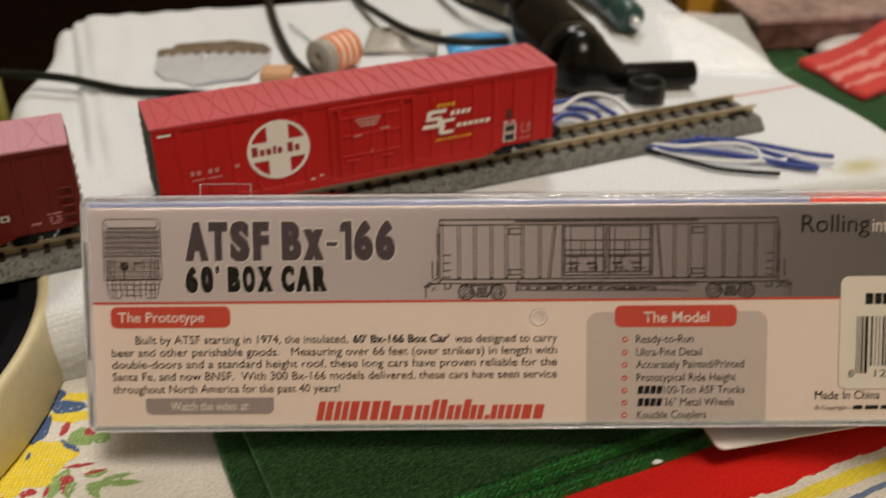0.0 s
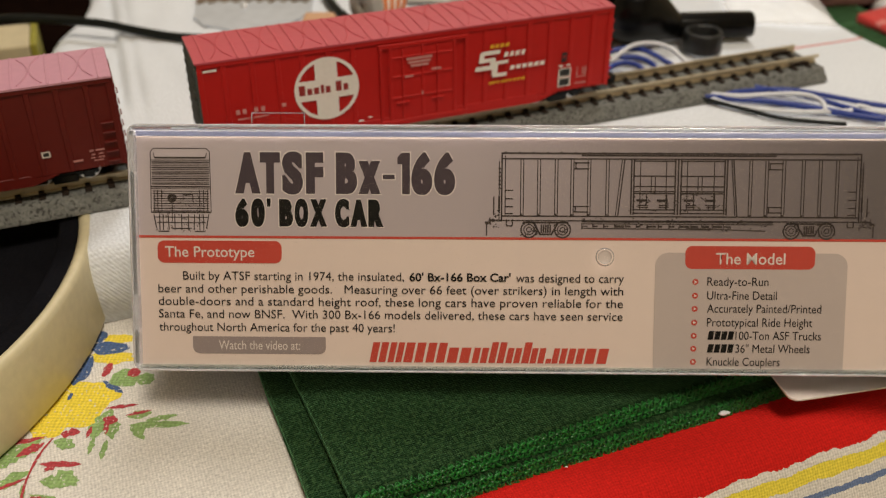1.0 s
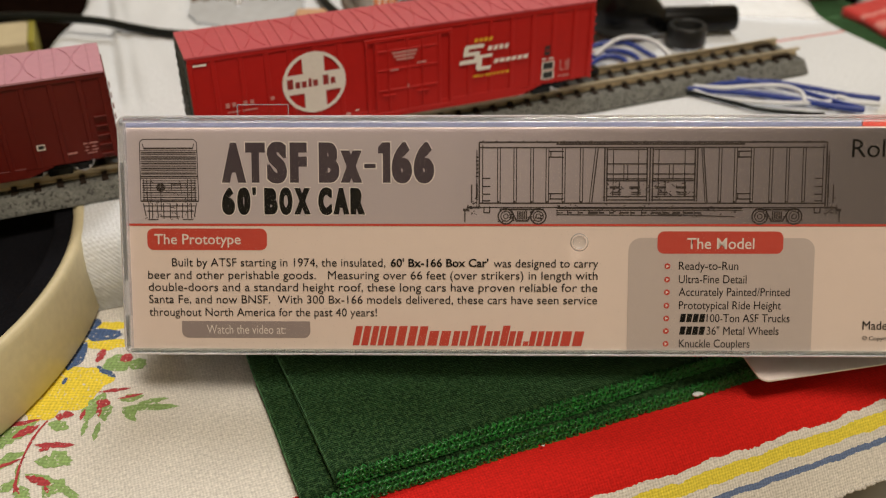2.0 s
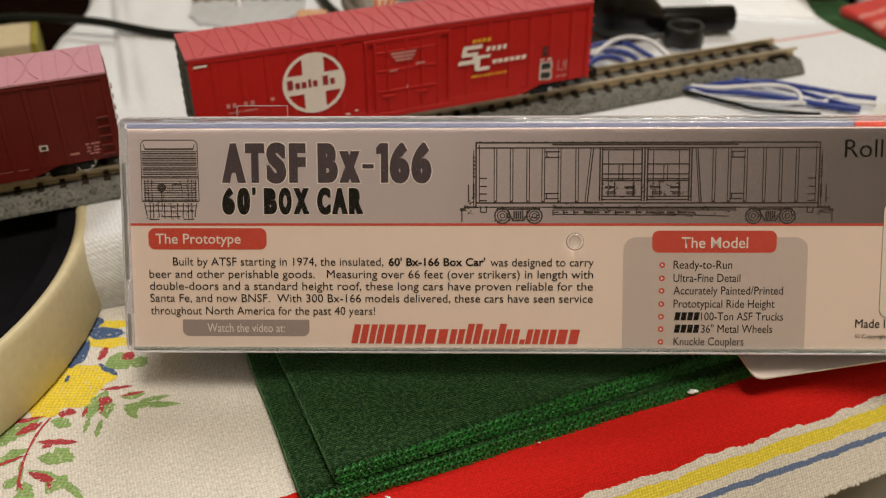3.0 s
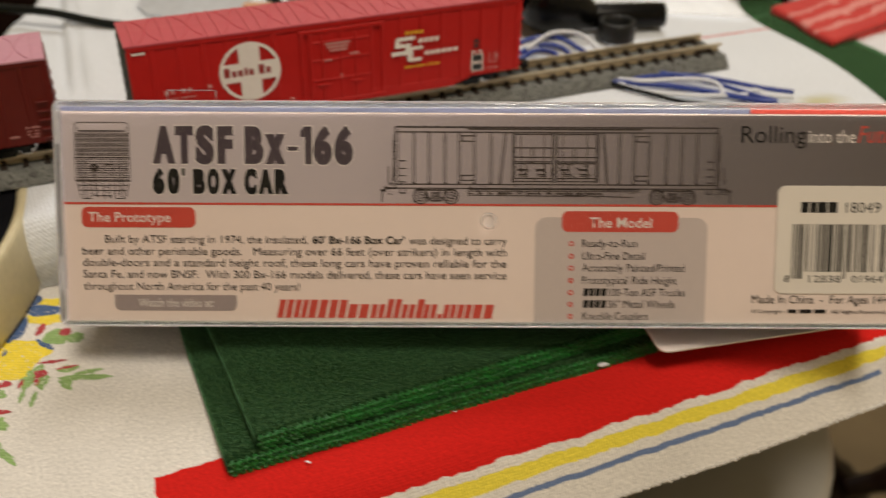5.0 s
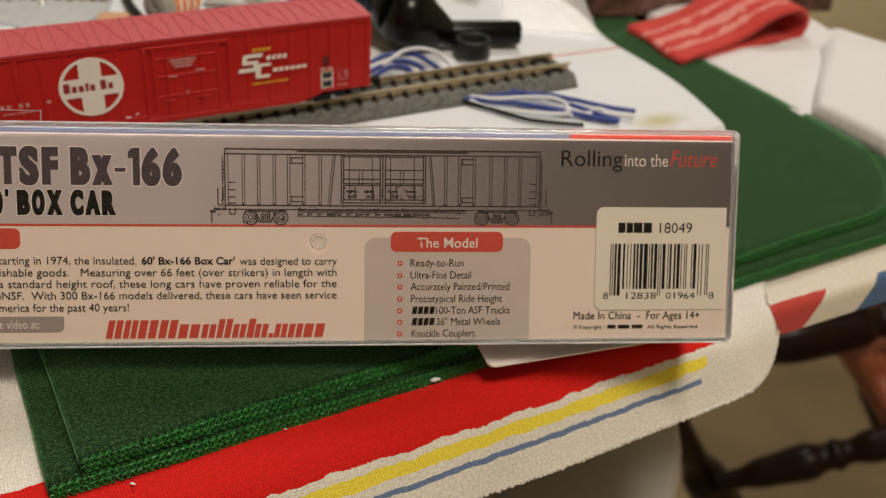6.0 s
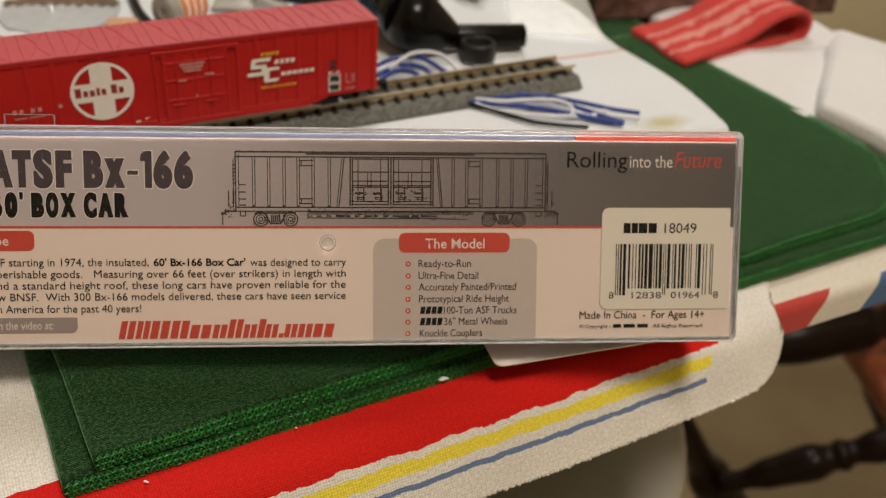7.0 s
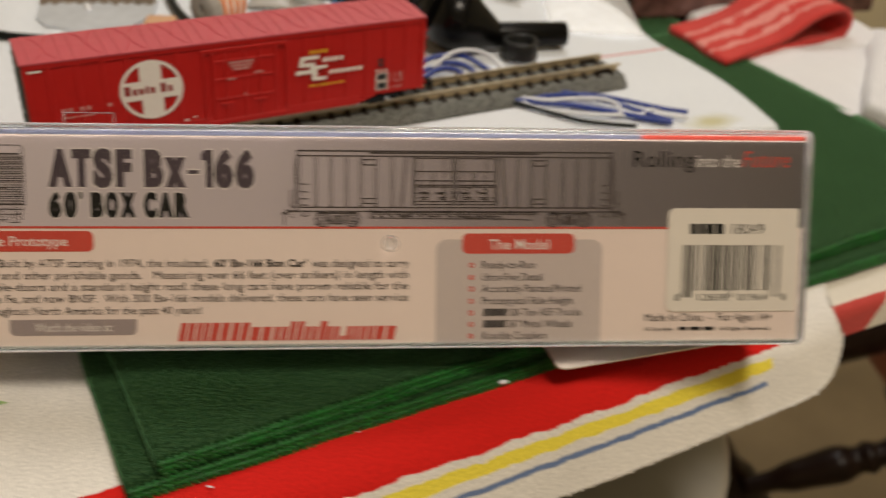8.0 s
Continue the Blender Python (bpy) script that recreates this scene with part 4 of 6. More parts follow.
    # slogan emblem as plain shapes: two bold white slanted forms, white and yellow bars
    for k, (x0, x1, h0, h1) in enumerate(((75.2, 80.6, 14.7, 16.0), (76.4, 81.2, 17.0, 18.2), (76.8, 82.6, 19.1, 20.3), (76.4, 77.9, 17.6, 19.8), (79.6, 81.2, 15.0, 17.6),
                                          (80.6, 84.8, 12.3, 13.4), (80.3, 82.0, 12.8, 16.6), (81.0, 85.2, 16.0, 17.0))):
        decal(rect(x0, x1, h0, h1, 0.3), INK, car, Y - 0.30 - 0.004 * k, "slogan_mark")
    for x, w in ((83.8, 1.5), (85.6, 1.3), (87.2, 1.5), (89.0, 1.3)):
        decal(rect(x, x + w * 0.85, 17.9, 19.3, 0.4), INK, car, Y - 0.3, "slogan_bar")
    for k in range(6):
        decal(rect(85.8 + 1.85 * k, 87.2 + 1.85 * k, 13.9, 15.1, 0.35), INK, car, Y - 0.3, "slogan_bar")
    for k in range(4):
        decal(rect(79.6 + 1.5 * k, 80.7 + 1.5 * k, 20.9, 22.0, 0.3), INK_Y, car, Y - 0.3, "slogan_bar")
    for k, w in enumerate((1.6, 0.9, 0.7, 1.0, 0.8, 0.7, 0.9, 0.9, 1.1)):
        decal(rect(79.4 + 1.25 * k, 79.4 + 1.25 * k + w, 10.4, 11.1, 0.25), INK_Y, car, Y - 0.3, "slogan_bar")
    decal(rect(102.2, 103.9, 13.6, 16.4), INK_K, car, Y - 0.05, "data_plate")
    decal(rect(102.6, 103.5, 14.6, 15.6), INK_R, car, Y - 0.07, "data_plate")
    for k in range(2):
        decal(rect(101.5, 105.5, 6.0 + 2.9 * k, 8.7 + 2.9 * k), INK, car, Y - 0.04, "data_plate")
        decal(rect(101.9, 105.1, 6.3 + 2.9 * k, 8.4 + 2.9 * k), INK_K, car, Y - 0.06, "data_plate")
    decal(rect(101.4, 102.8, 12.2, 12.7), INK, car, Y - 0.04, "lettering")
    decal(rect(103.8, 105.2, 12.2, 12.7), INK, car, Y - 0.04, "lettering")
    for x0, x1, h0, h1 in ((107.4, 107.7, 8.2, 11.6), (107.4, 110.4, 8.2, 8.5), (110.0, 110.4, 8.2, 11.4), (107.0, 110.6, 6.2, 6.6), (109.2, 109.6, 9.2, 11.2)):
        decal(rect(x0, x1, h0, h1), INK_F, car, Y - 0.04, "lettering")
    return car


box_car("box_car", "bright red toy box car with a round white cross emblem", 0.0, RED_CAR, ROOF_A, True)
box_car("box_car", "brick-red toy box car with pale pink glare painted on its roof", -19.5 - 118.2, RED_CAR_B, ROOF_B, False)


# ---- clear plastic case with its printed card ----
case = thing("plastic_case", "clear plastic toy case with printed card, leaning on a napkin", "box")
EX = Vector((0.9999785, 0, 0.00655711))
UP = Vector((-0.00584305, 0.45380408, 0.89108233))
OUT = EX.cross(UP)
case.matrix_world = Matrix.Translation((0, 0, 0.01597)) @ Matrix((EX, UP, OUT)).transposed().to_4x4()
CX0, CX1, CY0, CY1, DEPTH = -0.9, 194.0, -0.4, 50.2, 29.0


def hollow(x0, x1, y0, y1, z0, z1):
    """A shell open to the back."""
    bm = bmesh.new()
    block(bm, x0, x1, y0, y1, z0, z1)
    bmesh.ops.delete(bm, geom=[f for f in bm.faces if f.calc_center_median().z < z0 + 0.01], context="FACES")
    return bm


lid = part("front_lid", hollow(CX0 + 0.55, CX1 - 0.55, CY0 + 0.55, CY1 - 0.55, -DEPTH, -0.25), CLEAR, case, "clear styrene lid with worn edges")
thicken(lid, 0.7)
lid.visible_shadow = False
rim = bmesh.new()
loops = []
for inset, z in ((0.0, -1.9), (0.0, -0.25), (0.12, -0.05), (0.30, 0.0), (0.42, -0.08), (0.46, -0.3), (0.46, -1.9)):
    loops.append([rim.verts.new((x, y, z)) for x, y in rounded(CX0 + inset, CX1 - inset, CY0 + inset, CY1 - inset, (2.0 - inset,) * 4)])
for ra, rb in zip(loops, loops[1:] + loops[:1]):
    for k in range(len(ra)):
        rim.faces.new((ra[k], ra[(k + 1) % len(ra)], rb[(k + 1) % len(ra)], rb[k]))
bmesh.ops.recalc_face_normals(rim, faces=rim.faces)
block(rim, CX0 + 0.5, CX1 - 0.5, CY1 - 1.50, CY1 - 1.28, -1.7, -0.25, bevel=0.08, seg=2)
block(rim, CX0 + 1.5, CX1 - 1.3, CY1 - 2.62, CY1 - 2.45, -1.6, -0.9, bevel=0.06, seg=2)
block(rim, CX0 + 1.30, CX0 + 1.5, CY0 + 1.0, CY1 - 1.5, -1.7, -0.25, bevel=0.07, seg=2)
rim_ob = part("lid_rim", rim, RIM, case, "rounded bright rim lines of the lid", smooth=False)
wall = bmesh.new()
for x0, x1, y0, y1 in ((CX0 + 0.5, CX1 - 0.5, CY1 - 1.26, CY1 - 0.44), (CX0 + 0.47, CX0 + 1.28, CY0 + 1.15, CY1 - 1.3), (CX1 - 1.3, CX1 - 0.47, CY0 + 1.15, CY1 - 1.3)):
    block(wall, x0, x1, y0, y1, -1.7, -0.12, bevel=0.2, seg=2)
wall_ob = part("lid_wall", wall, RIM_CLEAR, case, "clear thick wall of the lid seen edge on")
wall_ob.visible_shadow = False
foot = bmesh.new()
block(foot, CX0 + 1.5, CX1 - 1.5, CY0 + 0.47, CY0 + 0.74, -1.9, -0.1, bevel=0.1, seg=2)
block(foot, CX0 + 1.2, CX1 - 1.2, CY0 + 0.76, CY0 + 1.05, -1.9, -0.4, bevel=0.1, seg=2)
foot_ob = part("lid_foot", foot, RIM_FOOT, case, "smoky clear bottom edge of the lid")
foot_ob.visible_shadow = False
rim_ob.visible_shadow = False
back = part("back_tray", blocks((CX0 + 0.4, CX1 - 0.4, CY0 + 0.4, CY1 - 0.4, -DEPTH - 0.8, -DEPTH)), CLEAR, case, "clear back tray")
back.visible_shadow = False
tab = part("hang_tab", blocks((23.6, 34.4, 49.9, 52.6, -4.6, -3.8), bevel=0.25), CLEAR, case, "clear plastic hang tab on the top edge")
tab.visible_shadow = False
tab_edge = part("tab_edge", blocks((23.5, 34.5, 52.42, 52.62, -4.5, -3.9), (23.5, 23.7, 49.9, 52.4, -4.5, -3.9), (34.3, 34.5, 49.9, 52.4, -4.5, -3.9), bevel=0.06), RIM_CLEAR, tab, "bright rounded edge of the tab")
tab_edge.visible_shadow = False
for x, y in ((CX0 + 0.9, 40.5), (CX0 + 0.9, 8.0), (CX1 - 0.9, 42.0)):
    clip_ob = part("corner_clip", blocks((x - 0.55, x + 0.55, y, y + 7.5, -2.2, 0.12), bevel=0.3), RIM, case)
    clip_ob.visible_shadow = False
card = part("printed_card", blocks((0.15, 192.9, 0.5, 47.75, -DEPTH + 1.2, -1.75)), PAPER_PINK, case, "printed paper card inside the case")
part("card_top_fold", blocks((0.15, 153.5, 47.8, 49.2, -DEPTH + 1.2, -1.8)), BLUE_GREY, case, "folded top edge of the card, coloured with a blue-grey reflection")
part("card_top_fold", blocks((153.7, 192.6, 47.8, 49.25, -DEPTH + 1.2, -1.8)), RED_PRINT, case, "red folded top edge of the card")
part("card_bottom_fold", blocks((0.9, 191.9, 0.1, 0.48, -DEPTH + 1.2, -2.4)), BLUE_GREY, case)

# the printed header runs from pale to dark grey
HEADER = bpy.data.materials.new("header_print")
HEADER.use_nodes = True
hn = HEADER.node_tree
htc, hsep, hmap, hramp = (hn.nodes.new(k) for k in ("ShaderNodeTexCoord", "ShaderNodeSeparateXYZ", "ShaderNodeMapRange", "ShaderNodeValToRGB"))
hn.links.new(htc.outputs["Object"], hsep.inputs[0])
hn.links.new(hsep.outputs[0], hmap.inputs["Value"])
hmap.inputs["From Max"].default_value = 0.192
hn.links.new(hmap.outputs[0], hramp.inputs[0])
hn.links.new(hramp.outputs[0], hn.nodes["Principled BSDF"].inputs["Base Color"])
hn.nodes["Principled BSDF"].inputs["Roughness"].default_value = 0.5
cr = hramp.color_ramp
cr.elements[0].position, cr.elements[0].color = 0.05, (0.50, 0.435, 0.45, 1)
cr.elements[1].position, cr.elements[1].color = 1.0, (0.098, 0.083, 0.080, 1)
for p, c in ((0.35, (0.43, 0.37, 0.385)), (0.58, (0.255, 0.215, 0.22)), (0.78, (0.136, 0.115, 0.115))):
    el = cr.elements.new(p)
    el.color = (*c, 1)

LZ = -1.70


def printed(name, pts, mat, layer, label=""):
    bm = bmesh.new()
    z = LZ + 0.03 * layer
    bm.faces.new([bm.verts.new((x, y, z)) for x, y in pts])
    bmesh.ops.triangulate(bm, faces=bm.faces)
    return part(name, bm, mat, card, label)


def quads(name, rows, mat, layer, label=""):
    """Many printed strokes as one part: rows of (x0, y0, x1, y1, width)."""
    bm = bmesh.new()
    z = LZ + 0.03 * layer
    for x0, y0, x1, y1, w in rows:
        d = Vector((x1 - x0, y1 - y0, 0))
        n = Vector((-d.y, d.x, 0)).normalized() * (w * 0.5 + 0.025)
        a, b = Vector((x0, y0, z)), Vector((x1, y1, z))
        bm.faces.new([bm.verts.new(p) for p in (a - n, b - n, b + n, a + n)])
    return part(name, bm, mat, card, label)


def text(body, x0, x1, y0, cap, mat, layer=4, **kw):
    return writing(body, x0, x1, y0, cap, mat, card, LZ + 0.03 * layer, **kw)


printed("header_panel", [(0.2, 27.3), (192.85, 27.3), (192.85, 47.45), (0.2, 47.45)], HEADER, 0, "grey shaded header of the card")
printed("red_rule", [(0.2, 27.05), (160.6, 27.05), (160.6, 27.55), (0.2, 27.55)], RED_PRINT, 1)
# title, with a pale edge behind the letters
def title(name, rows, y0, y1, mat, layer, bold, fat, grow=0.0):
    """Heavy condensed capitals: the built-in font, each letter set to its own width: (letter, x0, x1, height 0..1)."""
    bm = bmesh.new()
    for ch, x0, x1, low, high in rows:
        cu = bpy.data.curves.new(name, "FONT")
        cu.body, cu.size, cu.offset, cu.resolution_u = ch, 1.0, bold, 4
        tmp = bpy.data.objects.new(name, cu)
        scene.collection.objects.link(tmp)
        bpy.context.view_layer.update()
        me = bpy.data.meshes.new_from_object(tmp.evaluated_get(bpy.context.evaluated_depsgraph_get()))
        scene.collection.objects.unlink(tmp)
        bpy.data.objects.remove(tmp)
        bpy.data.curves.remove(cu)
        xs, ys = [v.co.x for v in me.vertices], [v.co.y for v in me.vertices]
        a0, a1 = x0 + fat - grow, x1 - fat + grow
        b0, b1 = y0 + (y1 - y0) * low - grow, y0 + (y1 - y0) * high + grow
        for v in me.vertices:
            v.co = Vector((a0 + (v.co.x - min(xs)) / (max(xs) - min(xs)) * (a1 - a0), b0 + (v.co.y - min(ys)) / (max(ys) - min(ys)) * (b1 - b0), LZ + 0.03 * layer))
        for k, dx in enumerate((-fat, 0.0, fat)):
            me.transform(Matrix.Translation((dx, 0, 0.005 * k)))
            bm.from_mesh(me)
            me.transform(Matrix.Translation((-dx, 0, -0.005 * k)))
        bpy.data.meshes.remove(me)
    return part(name, bm, mat, card)


TITLE = (("A", 20.5, 25.7, 0, 1), ("T", 25.6, 29.75, 0, 1), ("S", 30.1, 34.4, -0.02, 1.02), ("F", 34.95, 38.55, 0, 1), ("B", 41.05, 45.4, 0, 1), ("x", 45.6, 50.2, 0, 0.8),
         ("-", 50.6, 53.0, 0.36, 0.47), ("1", 54.5, 56.1, 0, 1), ("6", 56.35, 60.65, -0.02, 1.02), ("6", 60.95, 65.3, -0.02, 1.02))
SECOND = (("6", 20.4, 23.2, -0.02, 1.02), ("0", 23.65, 26.5, -0.02, 1.02), ("'", 26.9, 27.7, 0.72, 1.02), ("B", 29.4, 32.25, 0, 1), ("O", 32.55, 35.4, -0.02, 1.02), ("X", 35.7, 39.2, 0, 1),
          ("C", 40.8, 43.75, -0.02, 1.02), ("A", 43.95, 47.4, 0, 1), ("R", 47.6, 50.75, 0, 1))
title("title_edge", TITLE, 36.2, 44.6, WHITE_PRINT, 1, 0.045, 0.20, 0.22)
title("title", TITLE, 36.2, 44.6, TITLE_PRINT, 2, 0.055, 0.24)
printed("title_flag", [(53.55, 42.3), (54.7, 42.3), (54.7, 44.6), (54.45, 44.6), (54.2, 43.9), (53.55, 43.6)], TITLE_PRINT, 3)
title("title_edge", SECOND, 29.5, 35.1, WHITE_PRINT, 1, 0.05, 0.14, 0.2)
title("title", SECOND, 29.5, 35.1, BLACK_PRINT, 2, 0.06, 0.17)


def circle(cx, cy, r, n=18, w=0.16):
    pts = [(cx + r * math.cos(2 * math.pi * k / n), cy + r * math.sin(2 * math.pi * k / n)) for k in range(n + 1)]
    return [(*a, *b, w) for a, b in zip(pts, pts[1:])]


# line drawing of the car's side
rows = []
XL, XR, YT, YS = 74.7, 146.6, 44.1, 31.9
rows += [(XL, YT + 0.5, XR, YT + 0.5, 0.28), (XL, YT - 0.6, XR, YT - 0.6, 0.22), (XL, YS, XR, YS, 0.24), (XL, YS - 0.9, XR, YS - 0.9, 0.18),
         (XL, YS - 1.1, XL, YT + 0.6, 0.26), (XR, YS - 1.1, XR, YT + 0.6, 0.26), (XL + 0.7, YS, XL + 0.7, YT, 0.14), (XR - 0.7, YS, XR - 0.7, YT, 0.14),
         (XL + 16, YT + 0.1, XL + 55, YT + 0.1, 0.3), (91, 30.9, 129.5, 30.9, 0.4), (90.8, 30.4, 129.6, 30.4, 0.14)]
for k in range(26):
    rows.append((XL + 0.8 + 2.8 * k, YT + 0.5, XL + 0.8 + 2.8 * k, YT + 0.85, 0.3))
for x in (78.8, 82.2, 85.7, 88.9, 92.3, 96.0, 124.7, 127.9, 131.3, 135.2, 138.6, 142.0):
    rows += [(x - 0.28, YS + 0.1, x - 0.28, YT - 0.7, 0.13), (x + 0.28, YS + 0.1, x + 0.28, YT - 0.7, 0.13), (x - 0.1, YS + 0.1, x - 0.1, YS + 0.5, 0.4)]
rows += [(98.2, YS, 99.4, YT - 0.7, 0.2), (97.7, YS, 98.9, YT - 0.7, 0.13), (122.2, YS, 121.2, YT - 0.7, 0.2), (121.8, YS, 120.8, YT - 0.7, 0.13)]
for x in (100.8, 101.3, 109.6, 110.2, 110.8, 119.5, 120.0):
    rows.append((x, YS + 0.4, x, YT - 0.5, 0.26))
for y in (43.1, 40.1, 38.0, 37.0, 36.6, 33.3, 32.6):
    rows += [(101.2, y, 109.7, y, 0.2), (110.6, y, 119.5, y, 0.2)]
for x in (102.6, 104.8, 105.6, 107.8, 112.0, 114.2, 115.0, 117.4):
    rows.append((x, 36.6 if x in (104.8, 105.6, 114.2, 115.0) else 33.2, x, 39.9 if x in (104.8, 105.6, 114.2, 115.0) else 43.0, 0.14))
for x in (101.9, 106.0, 111.4, 115.6):
    rows += [(x, 35.2, x + 2.2, 35.2, 0.42), (x + 2.0, 33.4, x + 2.0, 36.4, 0.16), (x + 0.4, 34.2, x + 2.4, 34.2, 0.2), (x + 0.4, 33.8, x + 2.4, 33.8, 0.16)]
for x, s in ((75.3, 1), (146.0, -1)):
    for y in (32.4, 33.8, 35.4, 37.1):
        rows.append((x, y, x + s * 1.7, y, 0.2))
for x in (89.2, 128.1):
    for y in (41.5, 42.7, 32.8, 33.9):
        rows.append((x, y, x + 3.1, y, 0.2))
    rows += [(x + 0.4, 41.5, x + 0.4, 42.7, 0.2), (x + 0.4, 32.8, x + 0.4, 33.9, 0.2)]
for cx in (80.3, 87.1, 133.2, 140.3):
    rows += circle(cx, 29.15, 1.62, w=0.26) + circle(cx, 29.15, 1.05) + circle(cx, 29.15, 0.5, 10)
for cx in (83.7, 136.75):
    rows += [(cx - 4.6, 30.6, cx + 4.6, 30.6, 0.3), (cx - 2.4, 30.4, cx - 1.2, 28.3, 0.3), (cx + 2.4, 30.4, cx + 1.2, 28.3, 0.3), (cx - 1.3, 28.2, cx + 1.3, 28.2, 0.3)]
    rows += [(cx - 0.9 + 0.45 * k, 28.5, cx - 0.9 + 0.45 * k, 30.2, 0.28) for k in range(5)]
for x, s in ((74.7, -1), (146.6, 1)):
    rows += [(x, 31.0, x + s * 2.6, 31.0, 0.34), (x + s * 2.2, 30.5, x + s * 3.4, 30.5, 0.5), (x + s * 3.0, 30.3, x + s * 3.0, 27.9, 0.22), (x + s * 0.5, 31.2, x + s * 0.5, 43, 0.14),
             (x + s * 0.5, 33.0, x + s * 0.5, 36.0, 0.34), (x + s * 1.6, 32.0, x + s * 1.6, 35.8, 0.22), (x - s * 1.0, 29.9, x - s * 1.0, 31.2, 0.2), (x - s * 2.2, 29.9, x - s * 2.2, 31.2, 0.2), (x - s * 1.0, 29.9, x - s * 2.2, 29.9, 0.2)]
    rows += [(x + s * 0.2, 37.5 + 0.8 * k, x + s * 0.7, 37.5 + 0.8 * k, 0.3) for k in range(6)]
for k in range(14):
    x = 91 + 2.2 * k
    rows.append((x, 29.9, x + rng.uniform(0.8, 2.0), 29.9, rng.uniform(0.15, 0.55)))
    rows.append((x, 29.2 + 0.5 * rng.random(), x, 30.4, 0.14))
rows += [(91, 29.5, 117, 29.3, 0.15), (112, 29.6, 128, 29.1, 0.15)]
for x0, x1, y0, y1, n in ((72.2, 74.6, 29.4, 32.6, 18), (146.8, 149.2, 29.4, 32.6, 18), (78.6, 88.8, 28.0, 30.6, 30), (131.6, 142.0, 28.0, 30.6, 30), (101, 120, 33.0, 36.8, 60), (91, 129, 29.2, 31.6, 60)):
    for k in range(n):
        x, y = rng.uniform(x0, x1), rng.uniform(y0, y1)
        rows.append((x, y, x + rng.uniform(-0.7, 0.7), y + rng.choice((0.0, 0.0, 0.5, -0.4)), rng.uniform(0.08, 0.2)))
quads("car_drawing", rows, LINE_PRINT, 3, "fine line drawing of a box car from the side")
# line drawing of the car's end
rows = [(4.0, 45.3, 14.7, 45.3, 0.1), (3.3, 44.6, 4.0, 45.3, 0.1), (15.4, 44.6, 14.7, 45.3, 0.1), (3.3, 44.6, 3.2, 32.3, 0.12), (15.4, 44.6, 15.5, 32.3, 0.12),
        (3.9, 44.4, 4.2, 43.3, 0.12), (14.8, 44.4, 14.5, 43.3, 0.12), (4.2, 43.4, 14.5, 43.4, 0.3), (3.3, 42.9, 15.4, 42.9, 0.1)]
for k in range(13):
    rows.append((3.5, 42.5 - 0.37 * k, 15.2, 42.5 - 0.37 * k, 0.10 + 0.12 * (k % 3 == 0)))
rows += [(3.3, 37.5, 15.4, 37.5, 0.26), (3.3, 37.1, 15.4, 37.1, 0.08)]
for k in range(9):
    rows.append((3.6, 36.6 - 0.5 * k, 15.1, 36.6 - 0.5 * k, 0.10 + 0.08 * (k % 2)))
for x in (3.9, 4.6, 5.4, 13.2, 14.0, 14.8):
    rows.append((x, 32.4, x, 36.9, 0.12))
for k in range(6):
    rows += circle(7.5, 35.2, 0.25 + 0.13 * k, 12, 0.06)
rows += [(9.8, 34.6, 11.8, 34.6, 0.12), (9.8, 35.9, 11.8, 35.9, 0.12), (9.8, 34.6, 9.8, 35.9, 0.12), (11.8, 34.6, 11.8, 35.9, 0.12), (3.2, 32.3, 15.5, 32.3, 0.22), (7.5, 35, 7.5, 30.4, 0.14)]
rows += [(x, 31.9, x + 0.5 * q, 28.6 + 0.5 * abs(q), 0.16) for x, q in ((3.7, 1), (4.9, 0), (5.6, 0), (6.6, 0.4), (8.0, 0), (9.4, 0), (10.8, 0), (12.1, -0.4), (13.1, 0), (13.9, 0), (15.0, -1))]
rows += [(4.6, 28.4, 6.8, 28.4, 0.16), (12.0, 28.4, 14.2, 28.4, 0.16), (3.8, 31.3, 15.0, 31.3, 0.14), (4.4, 30.2, 14.4, 30.2, 0.14), (7.4, 29.0, 11.4, 29.0, 0.16)]
for k in range(80):
    x, y = rng.uniform(4.0, 14.8), rng.uniform(28.5, 36.6)
    rows.append((x, y, x + rng.uniform(-0.5, 0.5), y + rng.choice((0.0, 0.35, -0.35)), 0.08))
quads("end_drawing", rows, LINE_PRINT, 3, "fine line drawing of a box car from its end")

# left text block
printed("heading_pill", rounded(4.25, 29.8, 21.9, 26.5, (1.4, 1.4, 1.4, 1.4)), RED_PRINT, 1, "red heading bar with rounded ends")
text("The Prototype", 5.8, 24.2, 23.15, 2.2, WHITE_PRINT, 3, bold=0.008)
CAP = 1.75
text("Built by ATSF starting in 1974, the insulated,", 9.4, 54.9, 18.45, CAP, TEXT_PRINT)
text("60' Bx-166 Box Car'", 56.0, 76.7, 18.4, CAP, BLACK_PRINT, bold=0.022)
text("was designed to carry", 77.8, 99.8, 18.35, CAP, TEXT_PRINT)
text("beer and other perishable goods.   Measuring over 66 feet (over strikers) in length with", 4.2, 99.7, 15.75, CAP, TEXT_PRINT)
text("double-doors and a standard height roof, these long cars have proven reliable for the", 4.2, 99.7, 13.15, CAP, TEXT_PRINT)
text("Santa Fe, and now BNSF.  With 300 Bx-166 models delivered, these cars have seen service", 4.2, 99.7, 10.5, CAP, TEXT_PRINT)
text("throughout North America for the past 40 years!", 4.2, 53.0, 7.75, CAP, TEXT_PRINT)
printed("video_bar", rounded(11.1, 38.7, 3.0, 6.6, (1.4, 1.4, 0.2, 0.2)), MAUVE_PRINT, 1, "mauve caption bar")
text("Watch the video at:", 16.5, 33.4, 3.9, 1.9, WHITE_PRINT, 3)
